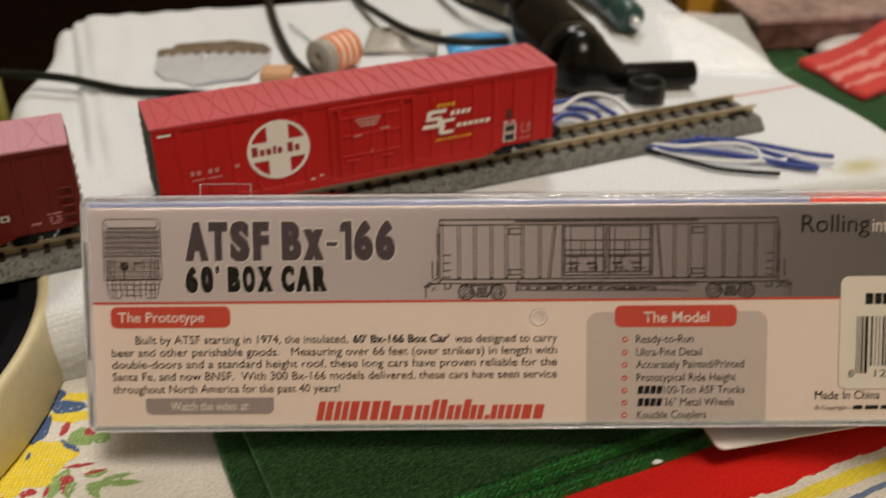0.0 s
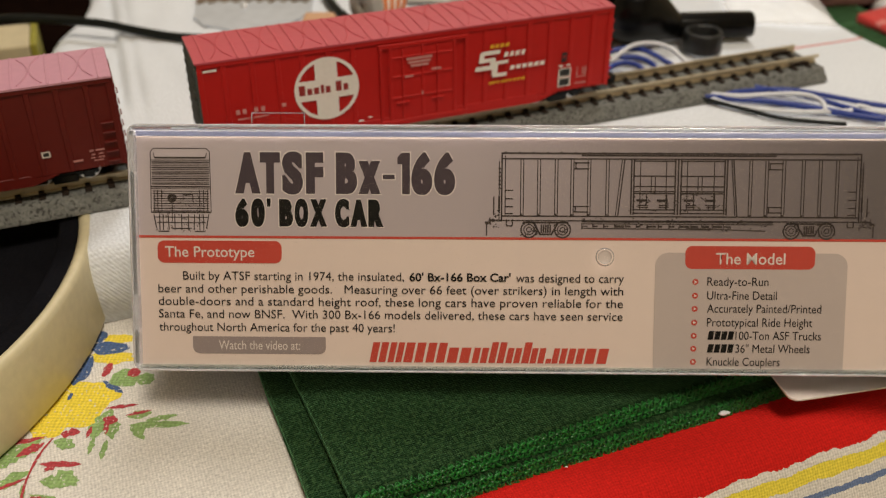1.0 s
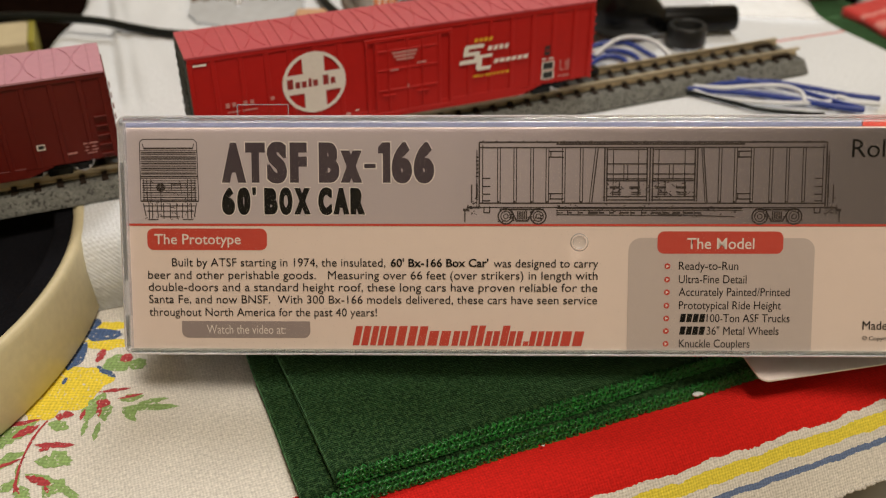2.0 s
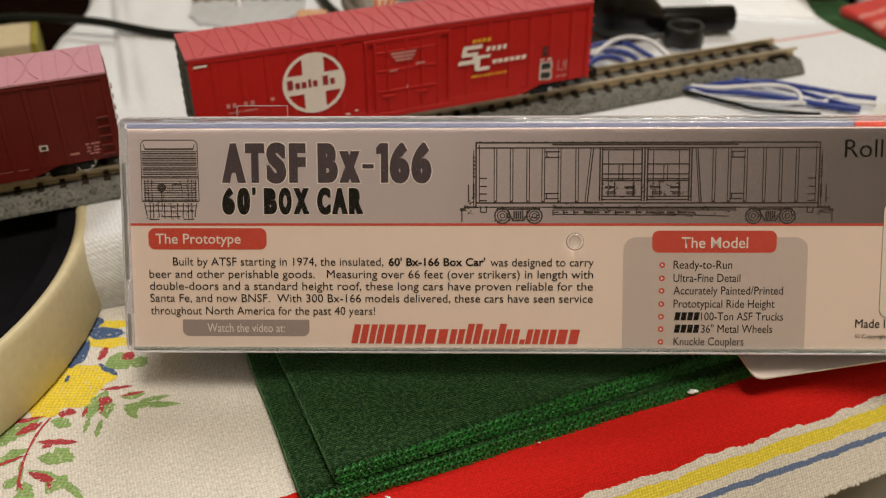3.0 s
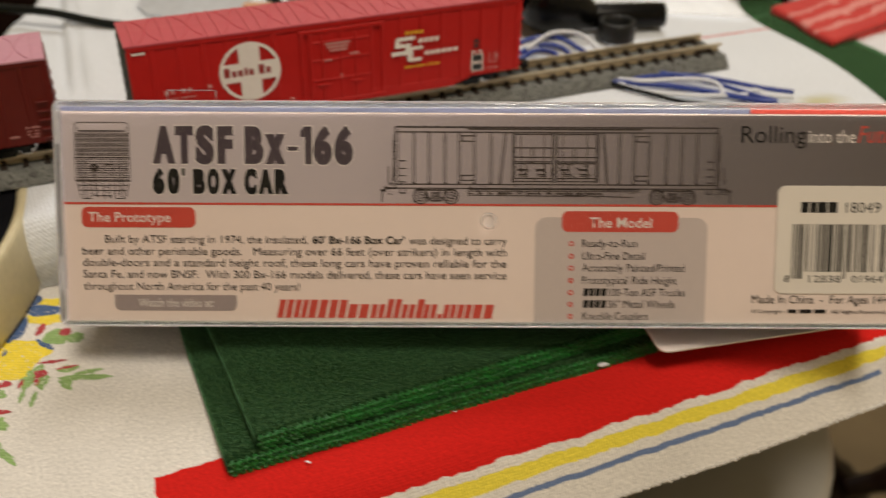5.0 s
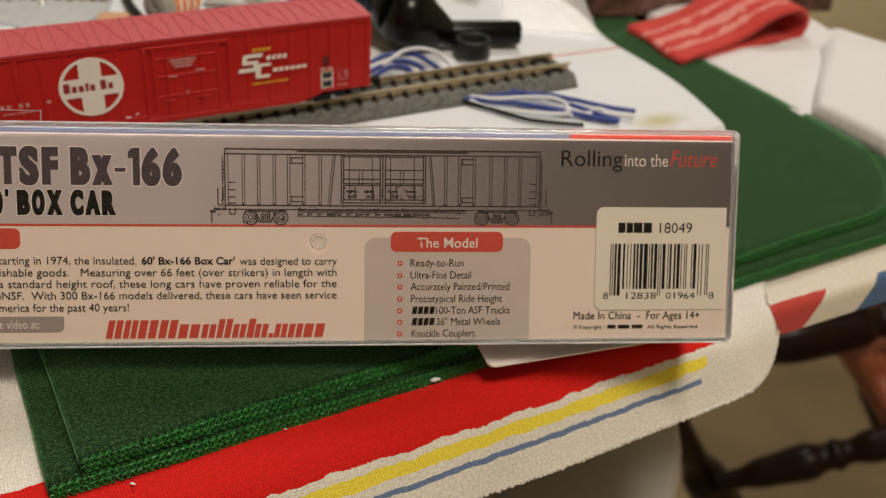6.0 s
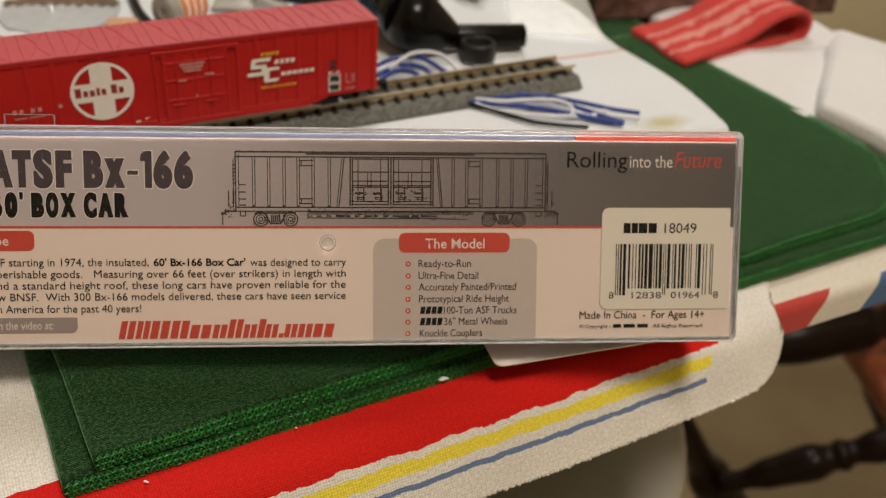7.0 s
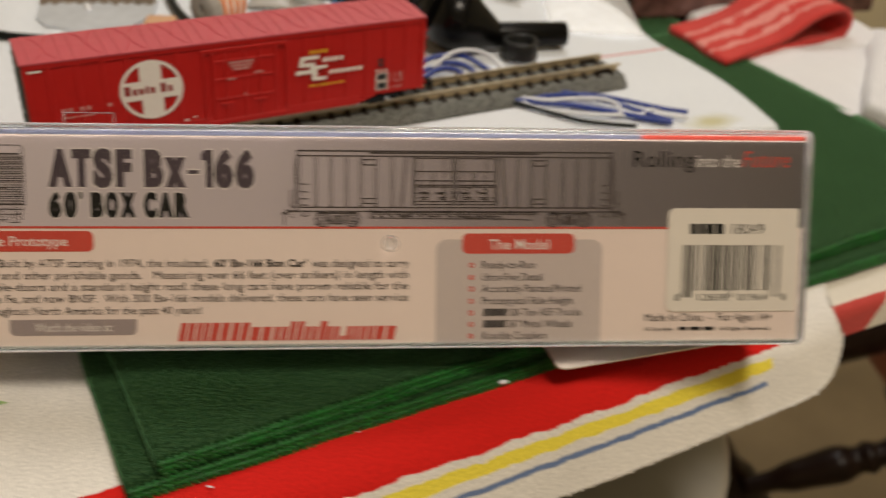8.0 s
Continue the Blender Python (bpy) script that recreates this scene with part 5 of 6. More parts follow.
# the maker's name as plain red bars
x = 47.7
for w, h in ((3.9, 4.2), (3.4, 4.2), (4.8, 4.2), (4.6, 4.2), (5.4, 3.2), (3.6, 3.2), (3.7, 4.4), (3.4, 3.2), (1.8, 4.4), (3.4, 3.2), (1.3, 1.0), (3.3, 3.2), (3.7, 3.2), (5.4, 3.2)):
    for dx, m, layer in ((0.3, WHITE_PRINT, 2), (0.0, RED_PRINT, 3)):
        wide, foot, lean = w * 0.84, 1.45 - dx * 0.5, 0.21
        stem_w = 0.44 * wide
        runs = ((0, stem_w, 0, h), (wide - stem_w, wide, 0, h)) if w > 2.5 else ((0, wide, 0, h),)
        for a0, a1, h0, h1 in runs:
            printed("maker_bar", [(x + dx * 0.6 + a0 + lean * h0, foot + h0), (x + dx * 0.6 + a1 + lean * h0, foot + h0), (x + dx * 0.6 + a1 + lean * h1, foot + h1), (x + dx * 0.6 + a0 + lean * h1, foot + h1)], m, layer)
    x += w * 0.955

# right text block
printed("grey_panel", rounded(106.1, 144.9, 0.6, 24.6, (0, 0, 2.6, 2.6)), GREY_PRINT, 1, "pale grey panel with round top corners")
printed("heading_pill", rounded(112.1, 138.3, 21.3, 26.0, (1.4, 1.4, 1.4, 1.4)), RED_PRINT, 2, "red heading bar with rounded ends")
text("The Model", 118.3, 132.3, 22.3, 2.35, WHITE_PRINT, 4, bold=0.008)
ITEMS = (("Ready-to-Run", 116.7, 129.1, 17.9), ("Ultra-Fine Detail", 116.75, 130.9, 15.05), ("Accurately Painted/Printed", 116.8, 140.0, 12.35), ("Prototypical Ride Height", 116.9, 138.3, 9.5),
         ("100-Ton ASF Trucks", 122.8, 140.2, 6.75), ("36\" Metal Wheels", 122.9, 138.0, 4.05), ("Knuckle Couplers", 117.1, 132.0, 1.3))
for k, (body, x0, x1, y) in enumerate(ITEMS):
    text(body, x0, x1, y, 1.75, TEXT_PRINT)
    if k in (4, 5):
        for j in range(4):
            printed("maker_bar", [(117.1 + 1.35 * j, y), (118.2 + 1.35 * j, y), (118.5 + 1.35 * j, y + 1.75), (117.4 + 1.35 * j, y + 1.75)], BLACK_PRINT, 4)
    cy = y + 0.75
    printed("bullet", [(114.3 + 0.62 * math.cos(a * 0.449), cy + 0.62 * math.sin(a * 0.449)) for a in range(14)], RED_PRINT, 3)
    printed("bullet_arrow", [(114.1, cy - 0.33), (114.65, cy), (114.1, cy + 0.33)], WHITE_PRINT, 4)
text("Rolling", 151.7, 166.2, 41.45, 3.75, BLACK_PRINT, 3)
text("into the", 166.8, 177.2, 41.5, 2.9, WHITE_PRINT, 3)
text("Future", 177.7, 189.2, 41.55, 3.75, RED_PRINT, 3, shear=0.22)
text("Made In China  -  For Ages 14+", 155.5, 186.4, 5.25, 1.85, TEXT_PRINT)
text("© Copyright -", 155.5, 163.2, 2.98, 0.85, TEXT_PRINT)
for j, (x0, x1) in enumerate(((163.8, 165.8), (166.4, 169.2), (169.8, 172.4))):
    printed("maker_bar", [(x0, 3.0), (x1, 3.0), (x1, 3.85), (x0, 3.85)], TEXT_PRINT, 4)
text("All Rights Reserved.", 173.6, 186.2, 2.95, 0.85, TEXT_PRINT)

# price sticker on the card
sticker = part("barcode_sticker", outline(bmesh.new(), rounded(160.4, 191.95, 7.5, 31.95, (1.8, 0.3, 0.3, 1.8)), LZ + 0.10, LZ + 0.22), STICKER, card, "white barcode sticker with round corners")


def on_sticker(body, x0, x1, y0, cap, mat=BLACK_PRINT, **kw):
    return writing(body, x0, x1, y0, cap, mat, sticker, LZ + 0.26, **kw)


for j, w in enumerate((1.7, 1.5, 2.1, 2.0)):
    bm = bmesh.new()
    x0 = 165.7 + (0, 2.0, 3.7, 6.1)[j]
    bm.faces.new([bm.verts.new((x, y, LZ + 0.26)) for x, y in ((x0, 25.9), (x0 + w, 25.9), (x0 + w, 28.3), (x0, 28.3))])
    part("maker_bar", bm, BLACK_PRINT, sticker)
on_sticker("18049", 175.7, 183.6, 25.9, 2.4)
on_sticker("8", 162.5, 163.7, 10.1, 1.6)
on_sticker("12838", 168.1, 175.4, 10.1, 1.6)
on_sticker("01964", 177.8, 184.9, 10.1, 1.6)
on_sticker("8", 188.3, 189.6, 10.1, 1.6)
# bar code: left and right digit patterns of the printed number
CODE = {"0": "0001101", "1": "0011001", "2": "0010011", "3": "0111101", "4": "0100011", "5": "0110001", "6": "0101111", "7": "0111011", "8": "0110111", "9": "0001011"}
bits = "101" + "".join(CODE[c] for c in "812838") + "01010" + "".join("".join("10"[int(b)] for b in CODE[c]) for c in "019648") + "101"
bars, wide = bmesh.new(), (188.0 - 164.0) / len(bits)
k = 0
while k < len(bits):
    if bits[k] == "1":
        n = 1
        while k + n < len(bits) and bits[k + n] == "1":
            n += 1
        guard = k < 10 or k >= len(bits) - 10 or 45 <= k < 50
        low = 10.9 if guard else 12.5
        bars.faces.new([bars.verts.new((x, y, LZ + 0.26)) for x, y in ((164.0 + wide * k, low), (164.0 + wide * (k + n) - 0.03, low), (164.0 + wide * (k + n) - 0.03, 23.3), (164.0 + wide * k, 23.3))])
        k += n
    else:
        k += 1
part("barcode", bars, BLACK_PRINT, sticker, "black bar code lines")
# moulded dimple in the lid
dim = part("moulded_dimple", lathe([(0.05, -0.10), (0.8, -0.06), (1.25, 0.10), (1.3, 0.16)], 28, Matrix.Translation((95.6, 23.8, -0.20)), closed=False), DIMPLE, lid, "round moulded dimple", smooth=True)
dim_ring = part("dimple_ring", lathe([(1.25, 0.0), (1.3, 0.3), (1.5, 0.46), (1.75, 0.34), (1.9, 0.0)], 32, Matrix.Translation((95.6, 23.8, -0.22)), closed=False), RIM, lid, "raised clear ring", smooth=True)
dim.visible_shadow = dim_ring.visible_shadow = False

# a loose white card under the case
loose = part("loose_card", outline(bmesh.new(), [(136.5 + x * math.cos(radians(12.7)) - y * math.sin(radians(12.7)), 2.6 + x * math.sin(radians(12.7)) + y * math.cos(radians(12.7))) for x, y in rounded(0, 56, 0, 26, (2.2, 2.2, 2.2, 2.2))], 6.9, 7.3), PAPER)
tagged(loose, "white card with round corners lying half under the plastic case", "card")


# ---- round tray with black lining ----
tray = thing("round_tray", "round cream tray lined with black felt, under the track", "tray", (-111.5, 26, 0))
part("rim", lathe([(84, 0.5), (90.6, 0.3), (91.4, 1.4), (89.6, 17.0), (89.3, 18.3), (88.5, 18.9), (87.4, 18.7), (86.2, 17.6), (85.2, 9), (84, 8.5)], 120, closed=False), CREAM, tray, "cream plastic rim", smooth=True)
part("lining", lathe([(0.5, 11.6), (60, 11.6), (79.5, 11.8), (80.6, 12.6), (81.4, 17.2), (82.2, 17.6), (85.6, 17.7), (86.0, 17.2), (85.1, 9.0), (0.5, 8.6)], 100, closed=False), FELT, tray, "black felt lining with pale flecks", smooth=True)
part("bottom", lathe([(0.5, 0.4), (86, 0.4), (86, 8.4), (0.5, 8.4)], 80, closed=False), CREAM, tray)

carton = thing("small_carton", "small cream carton with an olive end flap", "box", (-111, 169, 0), radians(20))
part("body", blocks((-40, 24, -11, 13, 0.1, 20), bevel=0.8), CARTON, carton)
part("end_flap", blocks((24.1, 26.5, -11, 13, 0.1, 20.3), bevel=0.6), CARTON_END, carton, "olive-yellow end flap")


# ---- clutter on the towel ----
TZ = 19.6
tin = thing("tin_plate", "bent piece of silvery tin with a brown strip", "metal sheet", (-15, 205, TZ))
part("plate", outline(bmesh.new(), [(-22, 12), (-17.5, 13.2), (-16.5, 18), (-7, 20.5), (2, 21.5), (4.5, 23.2), (19, 18.5), (23, 12), (24, -2), (18, -16), (6, -20), (-1, -24), (-8, -19.5), (-13, -18), (-19, -9)], 0.0, 0.8), TIN, tin, "silvery sheet stained brown along one edge")
edge = [(-22, 12), (-17.5, 13.2), (-16.5, 18), (-7, 20.5), (2, 21.5), (4.5, 23.2), (19, 18.5), (23, 12)]
ragged = [(23 - 45 * k / 30, 7.0 + 2.2 * noise.noise(Vector((k * 0.55, 3, 0))) + (3.0 if k % 3 == 0 else 0) - 4.0 * max(k / 30 - 0.6, 0) * 2) for k in range(31)]
part("stained_edge", outline(bmesh.new(), edge + ragged[1:], 0.82, 0.95), RUST, tin, "brown stain with a ragged border")
part("rivet", lathe([(0.1, 2.4), (1.2, 2.1), (1.6, 0.8)], 14, Matrix.Translation((-2, 2.5, 0)), closed=False), STEEL, tin, smooth=True)

roll = thing("striped_spool", "grey plastic spool with orange ridges lying on its side", "spool", (35.5, 197, TZ + 7.2), radians(50))
roll.matrix_world = roll.matrix_world @ Matrix.Scale(0.82, 4)
turn_y = Matrix.Rotation(radians(90), 4, "Y")
part("core", lathe([(0.2, -10), (1.6, -10), (1.8, -11), (2.6, -11.4), (7.6, -11.4), (8.3, -10.6), (8.3, -6), (8.0, 9.6), (7.4, 10.4), (0.2, 10.4)], 32, turn_y), GREY_PL, roll, "grey drum", smooth=True)
for q in (-4.2, -0.2, 3.8, 7.8):
    part("orange_ridge", lathe([(8.0, q - 1.2), (8.8, q - 0.9), (8.8, q + 0.9), (8.0, q + 1.2)], 32, turn_y, closed=False), ORANGE, roll, "orange ridge", smooth=True)
part("paper_band", lathe([(8.15, -5.8), (8.3, -5.6), (8.3, 9.0), (8.1, 9.2)], 32, turn_y, closed=False), INK, roll, "white band between the ridges", smooth=True)
lead = tagged(part("wire_lead", tube([(11, 247, TZ + 1.2), (17, 237, TZ + 0.8), (24, 225, TZ + 0.6)], 0.5, 8), STEEL), "thin bare wire offcut on the towel", "wire")
rub = tagged(part("eraser", blocks((8, 20, 184, 194, TZ - 0.3, TZ + 4), bevel=1.6), PEACH), "tan rubber eraser lying on the towel", "eraser")


def sachet(name, label, x0, x1, y0, y1, high, mat, seed, turn=0.0, at=(0, 0)):
    def place(s, t):
        x, y = x0 + (x1 - x0) * s, y0 + (y1 - y0) * t
        puff = (math.sin(math.pi * s) * math.sin(math.pi * t)) ** 0.5
        z = high * puff * (0.75 + 0.5 * noise.noise(Vector((x * 0.11, y * 0.11, seed))))
        z += 0.9 * puff * abs(noise.noise(Vector((x * 0.30, y * 0.22, seed + 3)))) * (2.2 if mat is FILM else 1.0)
        w = radians(turn)
        return (at[0] + x * math.cos(w) - y * math.sin(w), at[1] + x * math.sin(w) + y * math.cos(w), TZ + 0.5 + z)
    ob = part(name, sheet(26, 26, place, lambda s, t: (s * 0.03, t * 0.03)), mat)
    return tagged(thicken(ob, 0.4), label, "sachet")


sachet("grey_sachet", "crumpled grey plastic sachet on the towel", -15, 15, -14, 15, 4, GREY_BAG, 2, -4, (60, 227))
sachet("blue_sachet", "shiny blue plastic sachet on the towel", -13.5, 13.5, -10, 10, 4, BLUE_PL, 5, 8, (91, 225))
sachet("clear_bag", "milky clear plastic bag lying on the towel", -19, 19, -34, 34, 4.0, FILM, 7, -4, (187, 228)).visible_shadow = False


def cable(name, label, pts, r, mat, group=""):
    ob = part(name, tube(pts, r, 10), mat, smooth=True)
    return tagged(ob, label, "cable", group)


cable("black_cable", "thin black cable looping over the towel", [(-7, 303, 22), (-2, 277, 21.8), (7, 239.5, 21.6), (17, 206.7, 21.4), (25.6, 189, 21.4), (34, 172, 21.4)], 1.7, RUBBER)
cable("black_cable", "thin black cable curving past the sachets", [(33, 296, 22), (40, 273, 22), (52, 240, 26), (63, 219, 27.5), (74, 209, 27.5), (88, 206, 27.5), (102, 211, 26)], 1.7, RUBBER)
cable("black_cable", "thin black cable lying on the towel beside the carton", [(-120, 190, 20), (-96, 189.5, 21.4), (-77, 188, 21.2), (-63, 184.6, 21.2), (-48.7, 178, 21.2), (-35, 172.8, 21.2), (-16, 170.6, 21.2), (10, 168, 21.2), (40, 170, 21.2)], 1.6, RUBBER)
cable("black_cable", "thin black cable behind the black nozzle", [(72, 300, 24), (84, 262, 26), (98, 240, 27), (110, 226, 26)], 1.7, RUBBER)

# black nozzle of a hot-air tool
noz = thing("black_nozzle", "black plastic tool nozzle with a ribbed cone", "tool")
def aimed(a, b):
    return Matrix.Translation(a) @ (Vector(b) - Vector(a)).to_track_quat("Z", "Y").to_matrix().to_4x4()
A, B = (115, 211, 33.5), (124.5, 174, 32.2)
part("handle", lathe([(0.3, -62), (9.0, -61), (10.4, -56), (10.6, -8), (9.6, -2), (8.4, 0)], 32, aimed((106, 262, 33), (116, 226, 32.5))), BLACK, noz, smooth=True)
part("handle_collar", lathe([(0.3, 0), (11.2, 0), (12.0, 1.2), (12.0, 9), (11.0, 10.4), (0.3, 10.4)], 32, aimed((114, 236, 32.5), (117, 224, 32))), BLACK, noz, smooth=True)
ribs_profile = [(0.3, 0)]
for k in range(12):
    z = 1 + k * 2.4
    ribs_profile += [(12.0, z), (12.7, z + 0.4), (12.7, z + 1.4), (12.0, z + 1.8)]
part("ribbed_grip", lathe(ribs_profile + [(12.3, 30.5), (12.4, 36), (11.6, 38.6), (0.3, 38.8)], 40, aimed(A, B)), BLACK, noz, "black round grip with raised ribs")
cone = lathe([(0.3, -9), (7.5, -8.6), (11.0, -6.2), (12.3, -1.5), (12.2, 2.0), (5.4, 16.5), (4.9, 17.5), (0.3, 17.6)], 40, aimed((124.5, 175, 31.8), (139.5, 177, 25.4)))
part("cone", cone, BLACK, noz, "smooth black tapering cone", smooth=True)
part("tube", lathe([(0.3, 0), (4.5, 0), (4.7, 1), (4.7, 34), (4.5, 34.8), (3.7, 34.7), (3.7, 24), (0.3, 23)], 32, aimed((134, 176.8, 24.9), (169, 181.5, 24.4))), BLACK, noz, "short straight black tube", smooth=True)
collar = thing("black_collar", "short black plastic ring standing on the towel", "ring", (149.2, 168.8, TZ))
part("ring", lathe([(4.9, 0.1), (6.6, 0.1), (6.9, 0.8), (6.6, 6.4), (6.3, 7.0), (5.4, 7.0), (5.1, 6.4), (4.9, 0.1)], 36, closed=False), COLLAR, collar, smooth=True)

driver = thing("teal_screwdriver", "clear teal screwdriver handle with a metal tip", "screwdriver")
m = aimed((141, 293, 28), (156.5, 231, 26))
part("handle", lathe([(0.3, -30), (6.4, -28), (7.4, -10), (7.2, 20), (6.0, 34), (6.8, 42), (6.0, 45), (0.3, 45)], 12, m), TEAL_DARK, driver, "faceted teal handle")
part("ferrule", lathe([(0.3, 45), (6.0, 45), (6.5, 48), (6.4, 57), (5.0, 59), (0.3, 59)], 24, m), TEAL_DARK, driver, smooth=True)
part("tip", lathe([(0.3, 59), (2.4, 59), (2.1, 64), (0.3, 65)], 14, m), STEEL, driver, "bright metal tip", smooth=True)

# blue and white hook-up wires
for k, (pts, r, mat, lab) in enumerate((
        ([(138, 131, 20.4), (144.7, 127.2, 20.5), (153, 131.3, 20.6), (168.3, 133.4, 20.6), (180, 129.1, 20.6), (191.3, 123.7, 20.5), (200.5, 121.3, 20.3)], 0.8, WIRE_BLUE, "blue"),
        ([(138, 132, 20.3), (146.7, 127.8, 20.3), (160.8, 125.3, 20.3), (174, 120.4, 20.3), (185.2, 115.6, 20.2), (193, 113.3, 20.2)], 0.95, WIRE_BLUE, "blue"),
        ([(154, 138, 20.4), (165.9, 131.5, 20.9), (177, 125.2, 20.9), (185.9, 118.4, 20.6), (193, 113.7, 20.4)], 0.8, WIRE_BLUE, "blue"),
        ([(139, 131, 20.6), (146, 128.5, 20.9), (153.4, 126.5, 21.4), (162.9, 127.1, 21.8), (172, 127.1, 21.8), (176.5, 123.4, 21.4), (176.2, 117.8, 20.6)], 0.75, WIRE_WHITE, "white"),
        ([(142, 129, 20.3), (150.6, 121.5, 20.2), (164.6, 118.2, 20.2), (175.3, 118.2, 20.2), (186.3, 119, 20.2), (199.2, 117.3, 20.2)], 0.7, WIRE_WHITE, "white"),
        ([(183, 117.5, 20.2), (187, 121, 21.0), (191, 119.5, 20.4)], 0.75, WIRE_WHITE, "white"),
        ([(136, 130, 20.1), (144.4, 125.1, 20.1), (153.9, 118.7, 20.1), (161.6, 113.6, 20.1), (171.6, 111.3, 20.1), (180, 110.1, 20.1)], 0.7, RUBBER, "black"))):
    cable(lab + "_wire", "thin " + lab + " insulated hook-up wire beside the track", pts, r, mat, "hook-up wires")
for k, (pts, r, mat, lab) in enumerate((
        ([(108, 152, 21), (116, 158, 23), (126, 158, 24), (134, 152, 22), (138, 146, 21)], 0.9, WIRE_BLUE, "blue"),
        ([(110, 147, 21), (119, 153, 23), (127, 151, 23), (130, 145, 21), (124, 141, 20.5)], 0.9, WIRE_BLUE, "blue"),
        ([(112, 144, 21), (118, 149, 22.6), (124, 147, 22.6), (125, 142, 21), (120, 140, 20.5)], 0.9, WIRE_BLUE, "blue"),
        ([(115, 149, 23), (120, 153, 25.5), (124.3, 156.9, 26), (130.3, 157.9, 26), (135.7, 154.4, 25.5), (140.5, 146, 23), (143, 142, 20.6)], 0.75, WIRE_WHITE, "white"),
        ([(106, 149, 20.8), (114, 151, 22.2), (122, 149, 22.2), (128, 143, 20.8)], 0.9, WIRE_WHITE, "white"))):
    cable(lab + "_wire", "thin " + lab + " insulated wire coiled behind the box car", pts, r, mat, "coiled wires")


# ---- things at the table's right end ----
def cushion(name, label, category, corners, high, mat, seed, base=-1.0, round_mm=9.0):
    """A soft folded cloth over four corners."""
    a, b, c, d = (Vector(p) for p in corners)
    wide, deep = (b - a).length, (d - a).length

    def place(s, t):
        p = (a * (1 - s) + b * s) * (1 - t) + (d * (1 - s) + c * s) * t
        e = 1.0
        for q in (s * wide, (1 - s) * wide, t * deep, (1 - t) * deep):
            if q < round_mm:
                e *= math.sqrt(max(1 - (1 - q / round_mm) ** 2, 0))
        z = high * (1 + 0.12 * noise.noise(Vector((p.x * 0.03, p.y * 0.03, seed)))) * e
        z += 1.2 * e * math.sin((p.x * 0.5 + p.y * 0.9) * 0.09 + seed) + 1.6 * e * abs(noise.noise(Vector((p.x * 0.035 + p.y * 0.02, p.y * 0.012, seed + 5))))
        return (p.x, p.y, base + max(z, 0.3))

    ob = part(name, sheet(60, 60, place, lambda s, t: (s * wide * MM, t * deep * MM)), mat)
    return tagged(thicken(ob, 0.8), label, category)


cushion("folded_sheet", "white folded cotton sheet at the table end", "cloth", ((244, 210), (276, 149), (335, 190), (312, 252)), 6, WHITE_SHEET, 3, round_mm=3)
cushion("folded_sheet", "bright white folded sheet hanging at the table end", "cloth", ((280, 153), (298, 121), (392, 166), (326, 250)), 11, WHITE_SHEET, 8, round_mm=4)
cushion("folded_sheet", "white folded sheet under the striped towel", "cloth", ((243, 262), (262, 218), (330, 225), (318, 300)), 8, WHITE_SHEET, 5, round_mm=2.5)

strip = thing("striped_towel", "red and white striped towel folded over in a loop", "towel", (242, 198, 5.0), radians(26))
loop = [(0, 0.6), (22, 0.8), (44, 0.6), (64, 1.0)] + [(68 + 8.0 * math.sin(a * math.pi / 10), 8.9 - 8.0 * math.cos(a * math.pi / 10)) for a in range(0, 11)] + [(59, 16), (49, 12), (34, 7.0), (16, 4.6), (0, 3.6)]
loop = [p.to_2d() for p in curve_points([(x, z, 0) for x, z in loop], 4)]


def loop_place(s, t):
    x, z = loop[min(int(round(s * (len(loop) - 1))), len(loop) - 1)]
    y = 40 * t
    return (x + 0.10 * y + 1.2 * noise.noise(Vector((x * 0.05, y * 0.05, 2))), y + 3 * math.sin(x * 0.04), z + 1.0 * noise.noise(Vector((x * 0.06, y * 0.06, z * 0.2))))


def loop_uv(s, t):
    return (s * 0.22, 40 * t * MM)


thicken(part("terry_cloth", sheet(len(loop) - 1, 40, loop_place, loop_uv), RED_TOWEL, strip, smooth=True), 2.2)

core = sheet(24, 10, lambda u, v: (69.5 + 6.4 * math.sin(u * math.pi * 2) * (0.25 + 0.75 * v), 33 + 3 * math.sin(2.8) - 6 * (1 - v), 9.0 - 6.4 * math.cos(u * math.pi * 2) * (0.25 + 0.75 * v)), lambda u, v: (u * 0.04, 0.04 + v * 0.006))
thicken(part("inner_fold", core, RED_TOWEL, strip, "dark inner fold of the rolled end", smooth=True), 1.0)

wrapped = thing("wrapped_box", "maroon box in crinkled clear wrapping", "box", (216, 259, 3.0), radians(9))
part("body", blocks((0, 130, 0, 44, 0.2, 11.5), bevel=1.2), MAROON, wrapped)
part("top", blocks((-0.6, 130.6, -0.6, 44.6, 11.6, 15), bevel=1.2), MAROON_TOP, wrapped, "lid under wrapping with pinkish highlights painted into its colour")
amber = tagged(part("amber_carton", blocks((196, 224, 306, 352, 2.0, 22), bevel=1.0), ORANGE_CARD), "amber-orange cardboard carton on the table", "box")

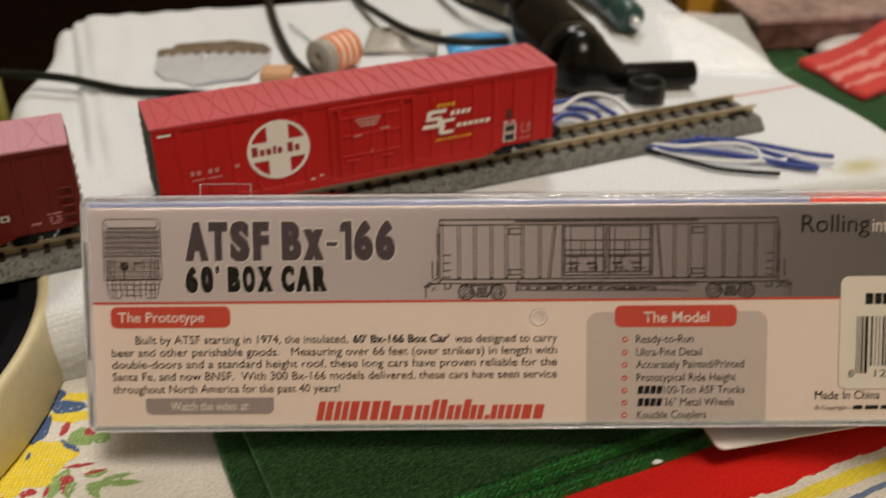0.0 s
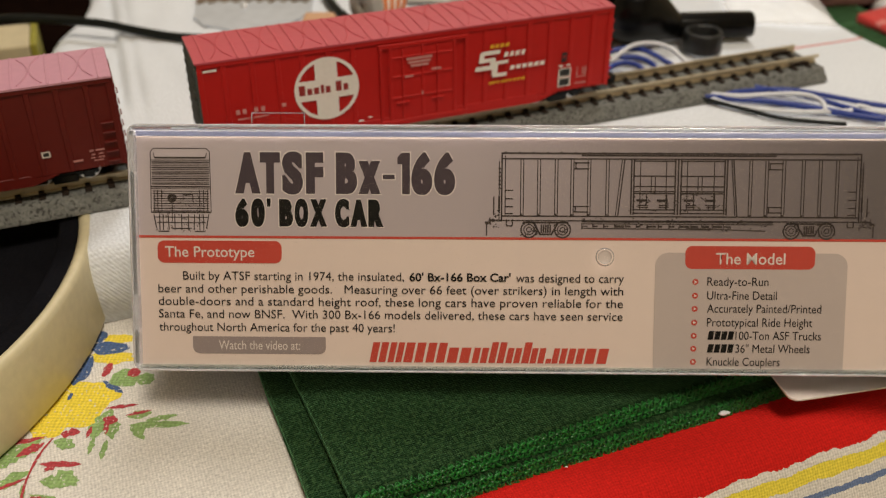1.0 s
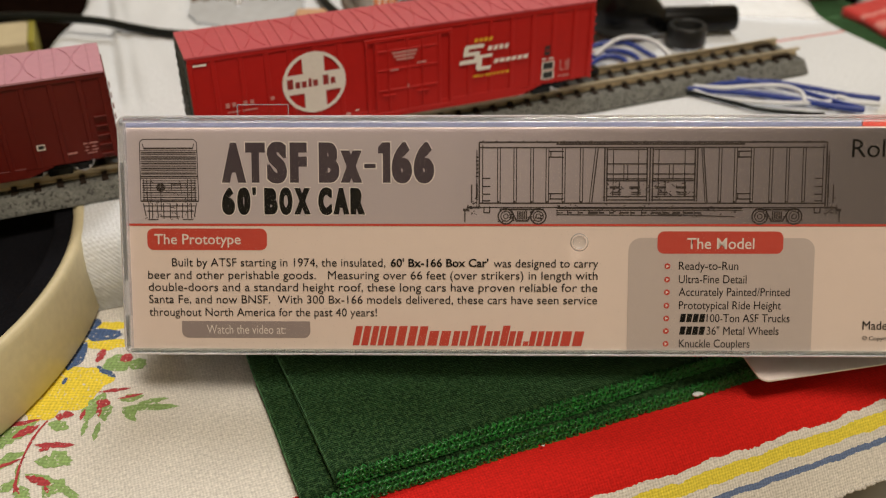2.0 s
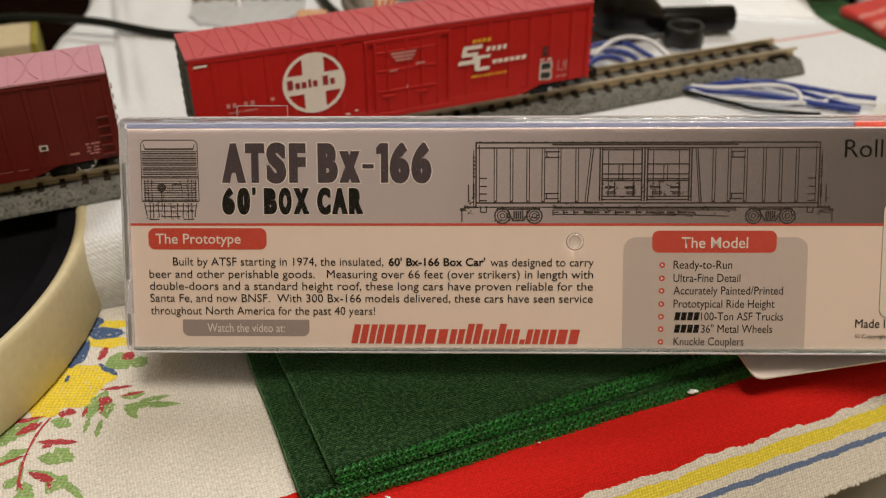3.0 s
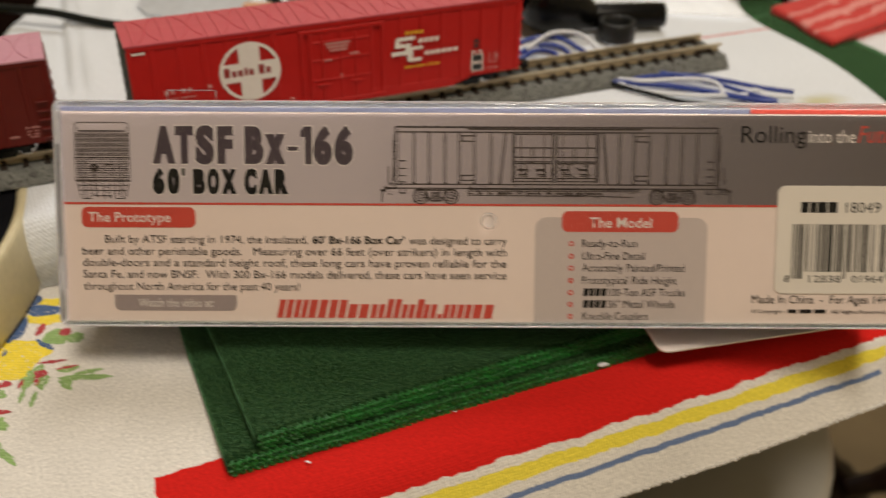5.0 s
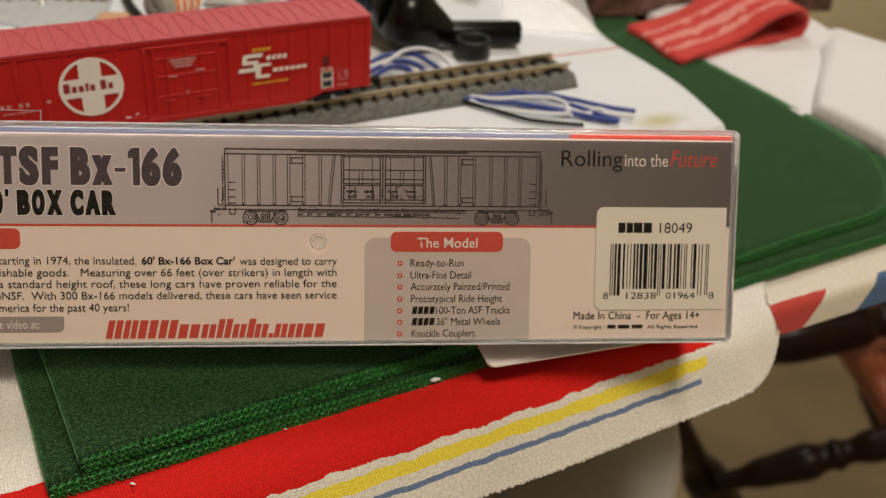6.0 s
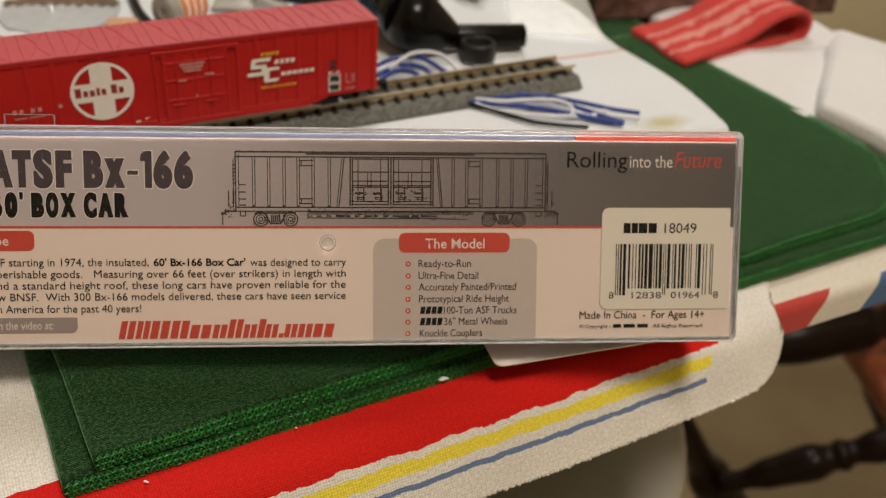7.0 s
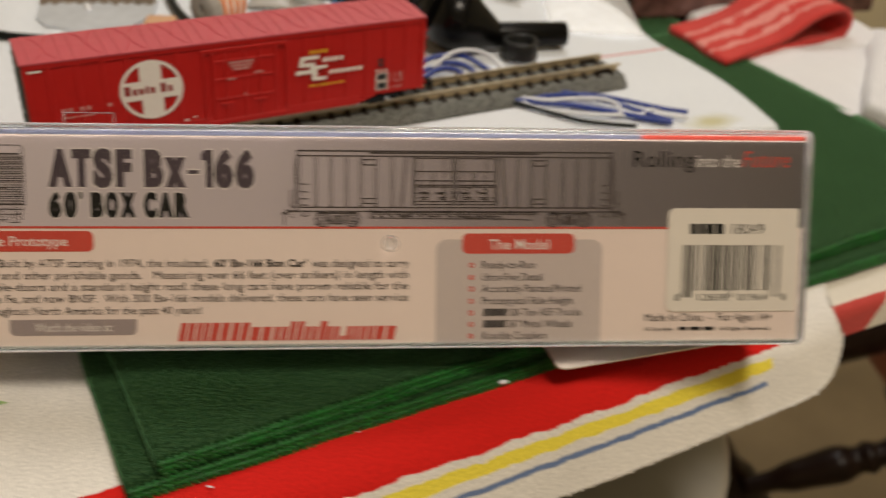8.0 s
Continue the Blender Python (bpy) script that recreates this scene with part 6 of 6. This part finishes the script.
# ---- dark chair and bucket beyond the table edge ----
def turned(name, a, b, beads, parent, mat=WOOD_CHAIR):
    """A turned bar between two points: beads are (place 0..1, radius)."""
    span = (Vector(b) - Vector(a)).length
    prof = [(0.5, 0)]
    for i in range(61):
        t = i / 60
        lo = max([q for q in beads if q[0] <= t], key=lambda q: q[0])
        hi = min([q for q in beads if q[0] >= t], key=lambda q: q[0])
        k = 0 if hi[0] == lo[0] else (t - lo[0]) / (hi[0] - lo[0])
        k = k * k * (3 - 2 * k)
        prof.append((lo[1] * (1 - k) + hi[1] * k, span * t))
    return part(name, lathe(prof + [(0.5, span)], 20, aimed(a, b)), mat, parent, smooth=True)


chair = thing("wooden_chair", "dark turned wooden chair with glossy rungs beside the table", "chair")
BEADS = ((0, 11), (0.18, 11), (0.24, 18), (0.38, 20), (0.44, 12), (0.48, 14), (0.52, 12), (0.60, 20), (0.78, 18), (0.84, 11), (1, 11))
turned("leg", (325, 321, -294), (588, 430, -740), BEADS, chair)
turned("leg", (535, 462, -330), (824, 533, -740), BEADS, chair)
turned("rung", (386, 328, -388), (602, 305, -287), ((0, 8), (0.08, 8), (0.16, 12), (0.3, 14.5), (0.36, 10), (0.39, 13), (0.42, 9), (0.5, 13), (0.58, 14), (0.66, 9), (0.8, 13), (1, 8)), chair)
turned("rung", (400, 384, -299), (640, 392, -250), ((0, 14), (0.2, 21), (0.4, 19), (0.46, 13), (0.55, 20), (0.8, 20), (1, 14)), chair)
part("seat", blocks((505, 800, 300, 640, -335, -308), bevel=8), WOOD_RED, chair, "reddish-brown wooden seat")

bin_ = thing("white_bin", "tall white plastic bin under the table", "bin", (131, 121, FLOOR_Z))
part("shell", lathe([(0.5, 1), (92, 1), (96, 4), (104, 612), (104, 618), (0.5, 618)], 48, closed=False), WHITE_PL, bin_, smooth=True)
part("lid", lathe([(107, 612), (108.5, 616), (108.5, 626), (104, 632), (60, 640), (0.5, 642)], 48, closed=False), WHITE_PL, bin_, "smooth domed white lid", smooth=True)

# ---- bits of lint and fluff ----
for x, y, z, r in ((123.7, 5.0, 1.2, 1.0), (57.2, -27.2, 1.0, 0.5), (88.4, -11.5, 1.2, 0.3)):
    bm = bmesh.new()
    for k in range(5):
        bmesh.ops.create_icosphere(bm, subdivisions=1, radius=r * rng.uniform(0.35, 0.7), matrix=Matrix.Translation((x + r * rng.uniform(-0.7, 0.7), y + r * rng.uniform(-0.5, 0.5), z + r * 0.3)) @ Matrix.Diagonal((1.5, 0.8, 0.6, 1)))
    tagged(part("lint_tuft", bm, TERRY, smooth=True), "tiny white tuft of lint on the cloth", "lint", group="lint tufts")
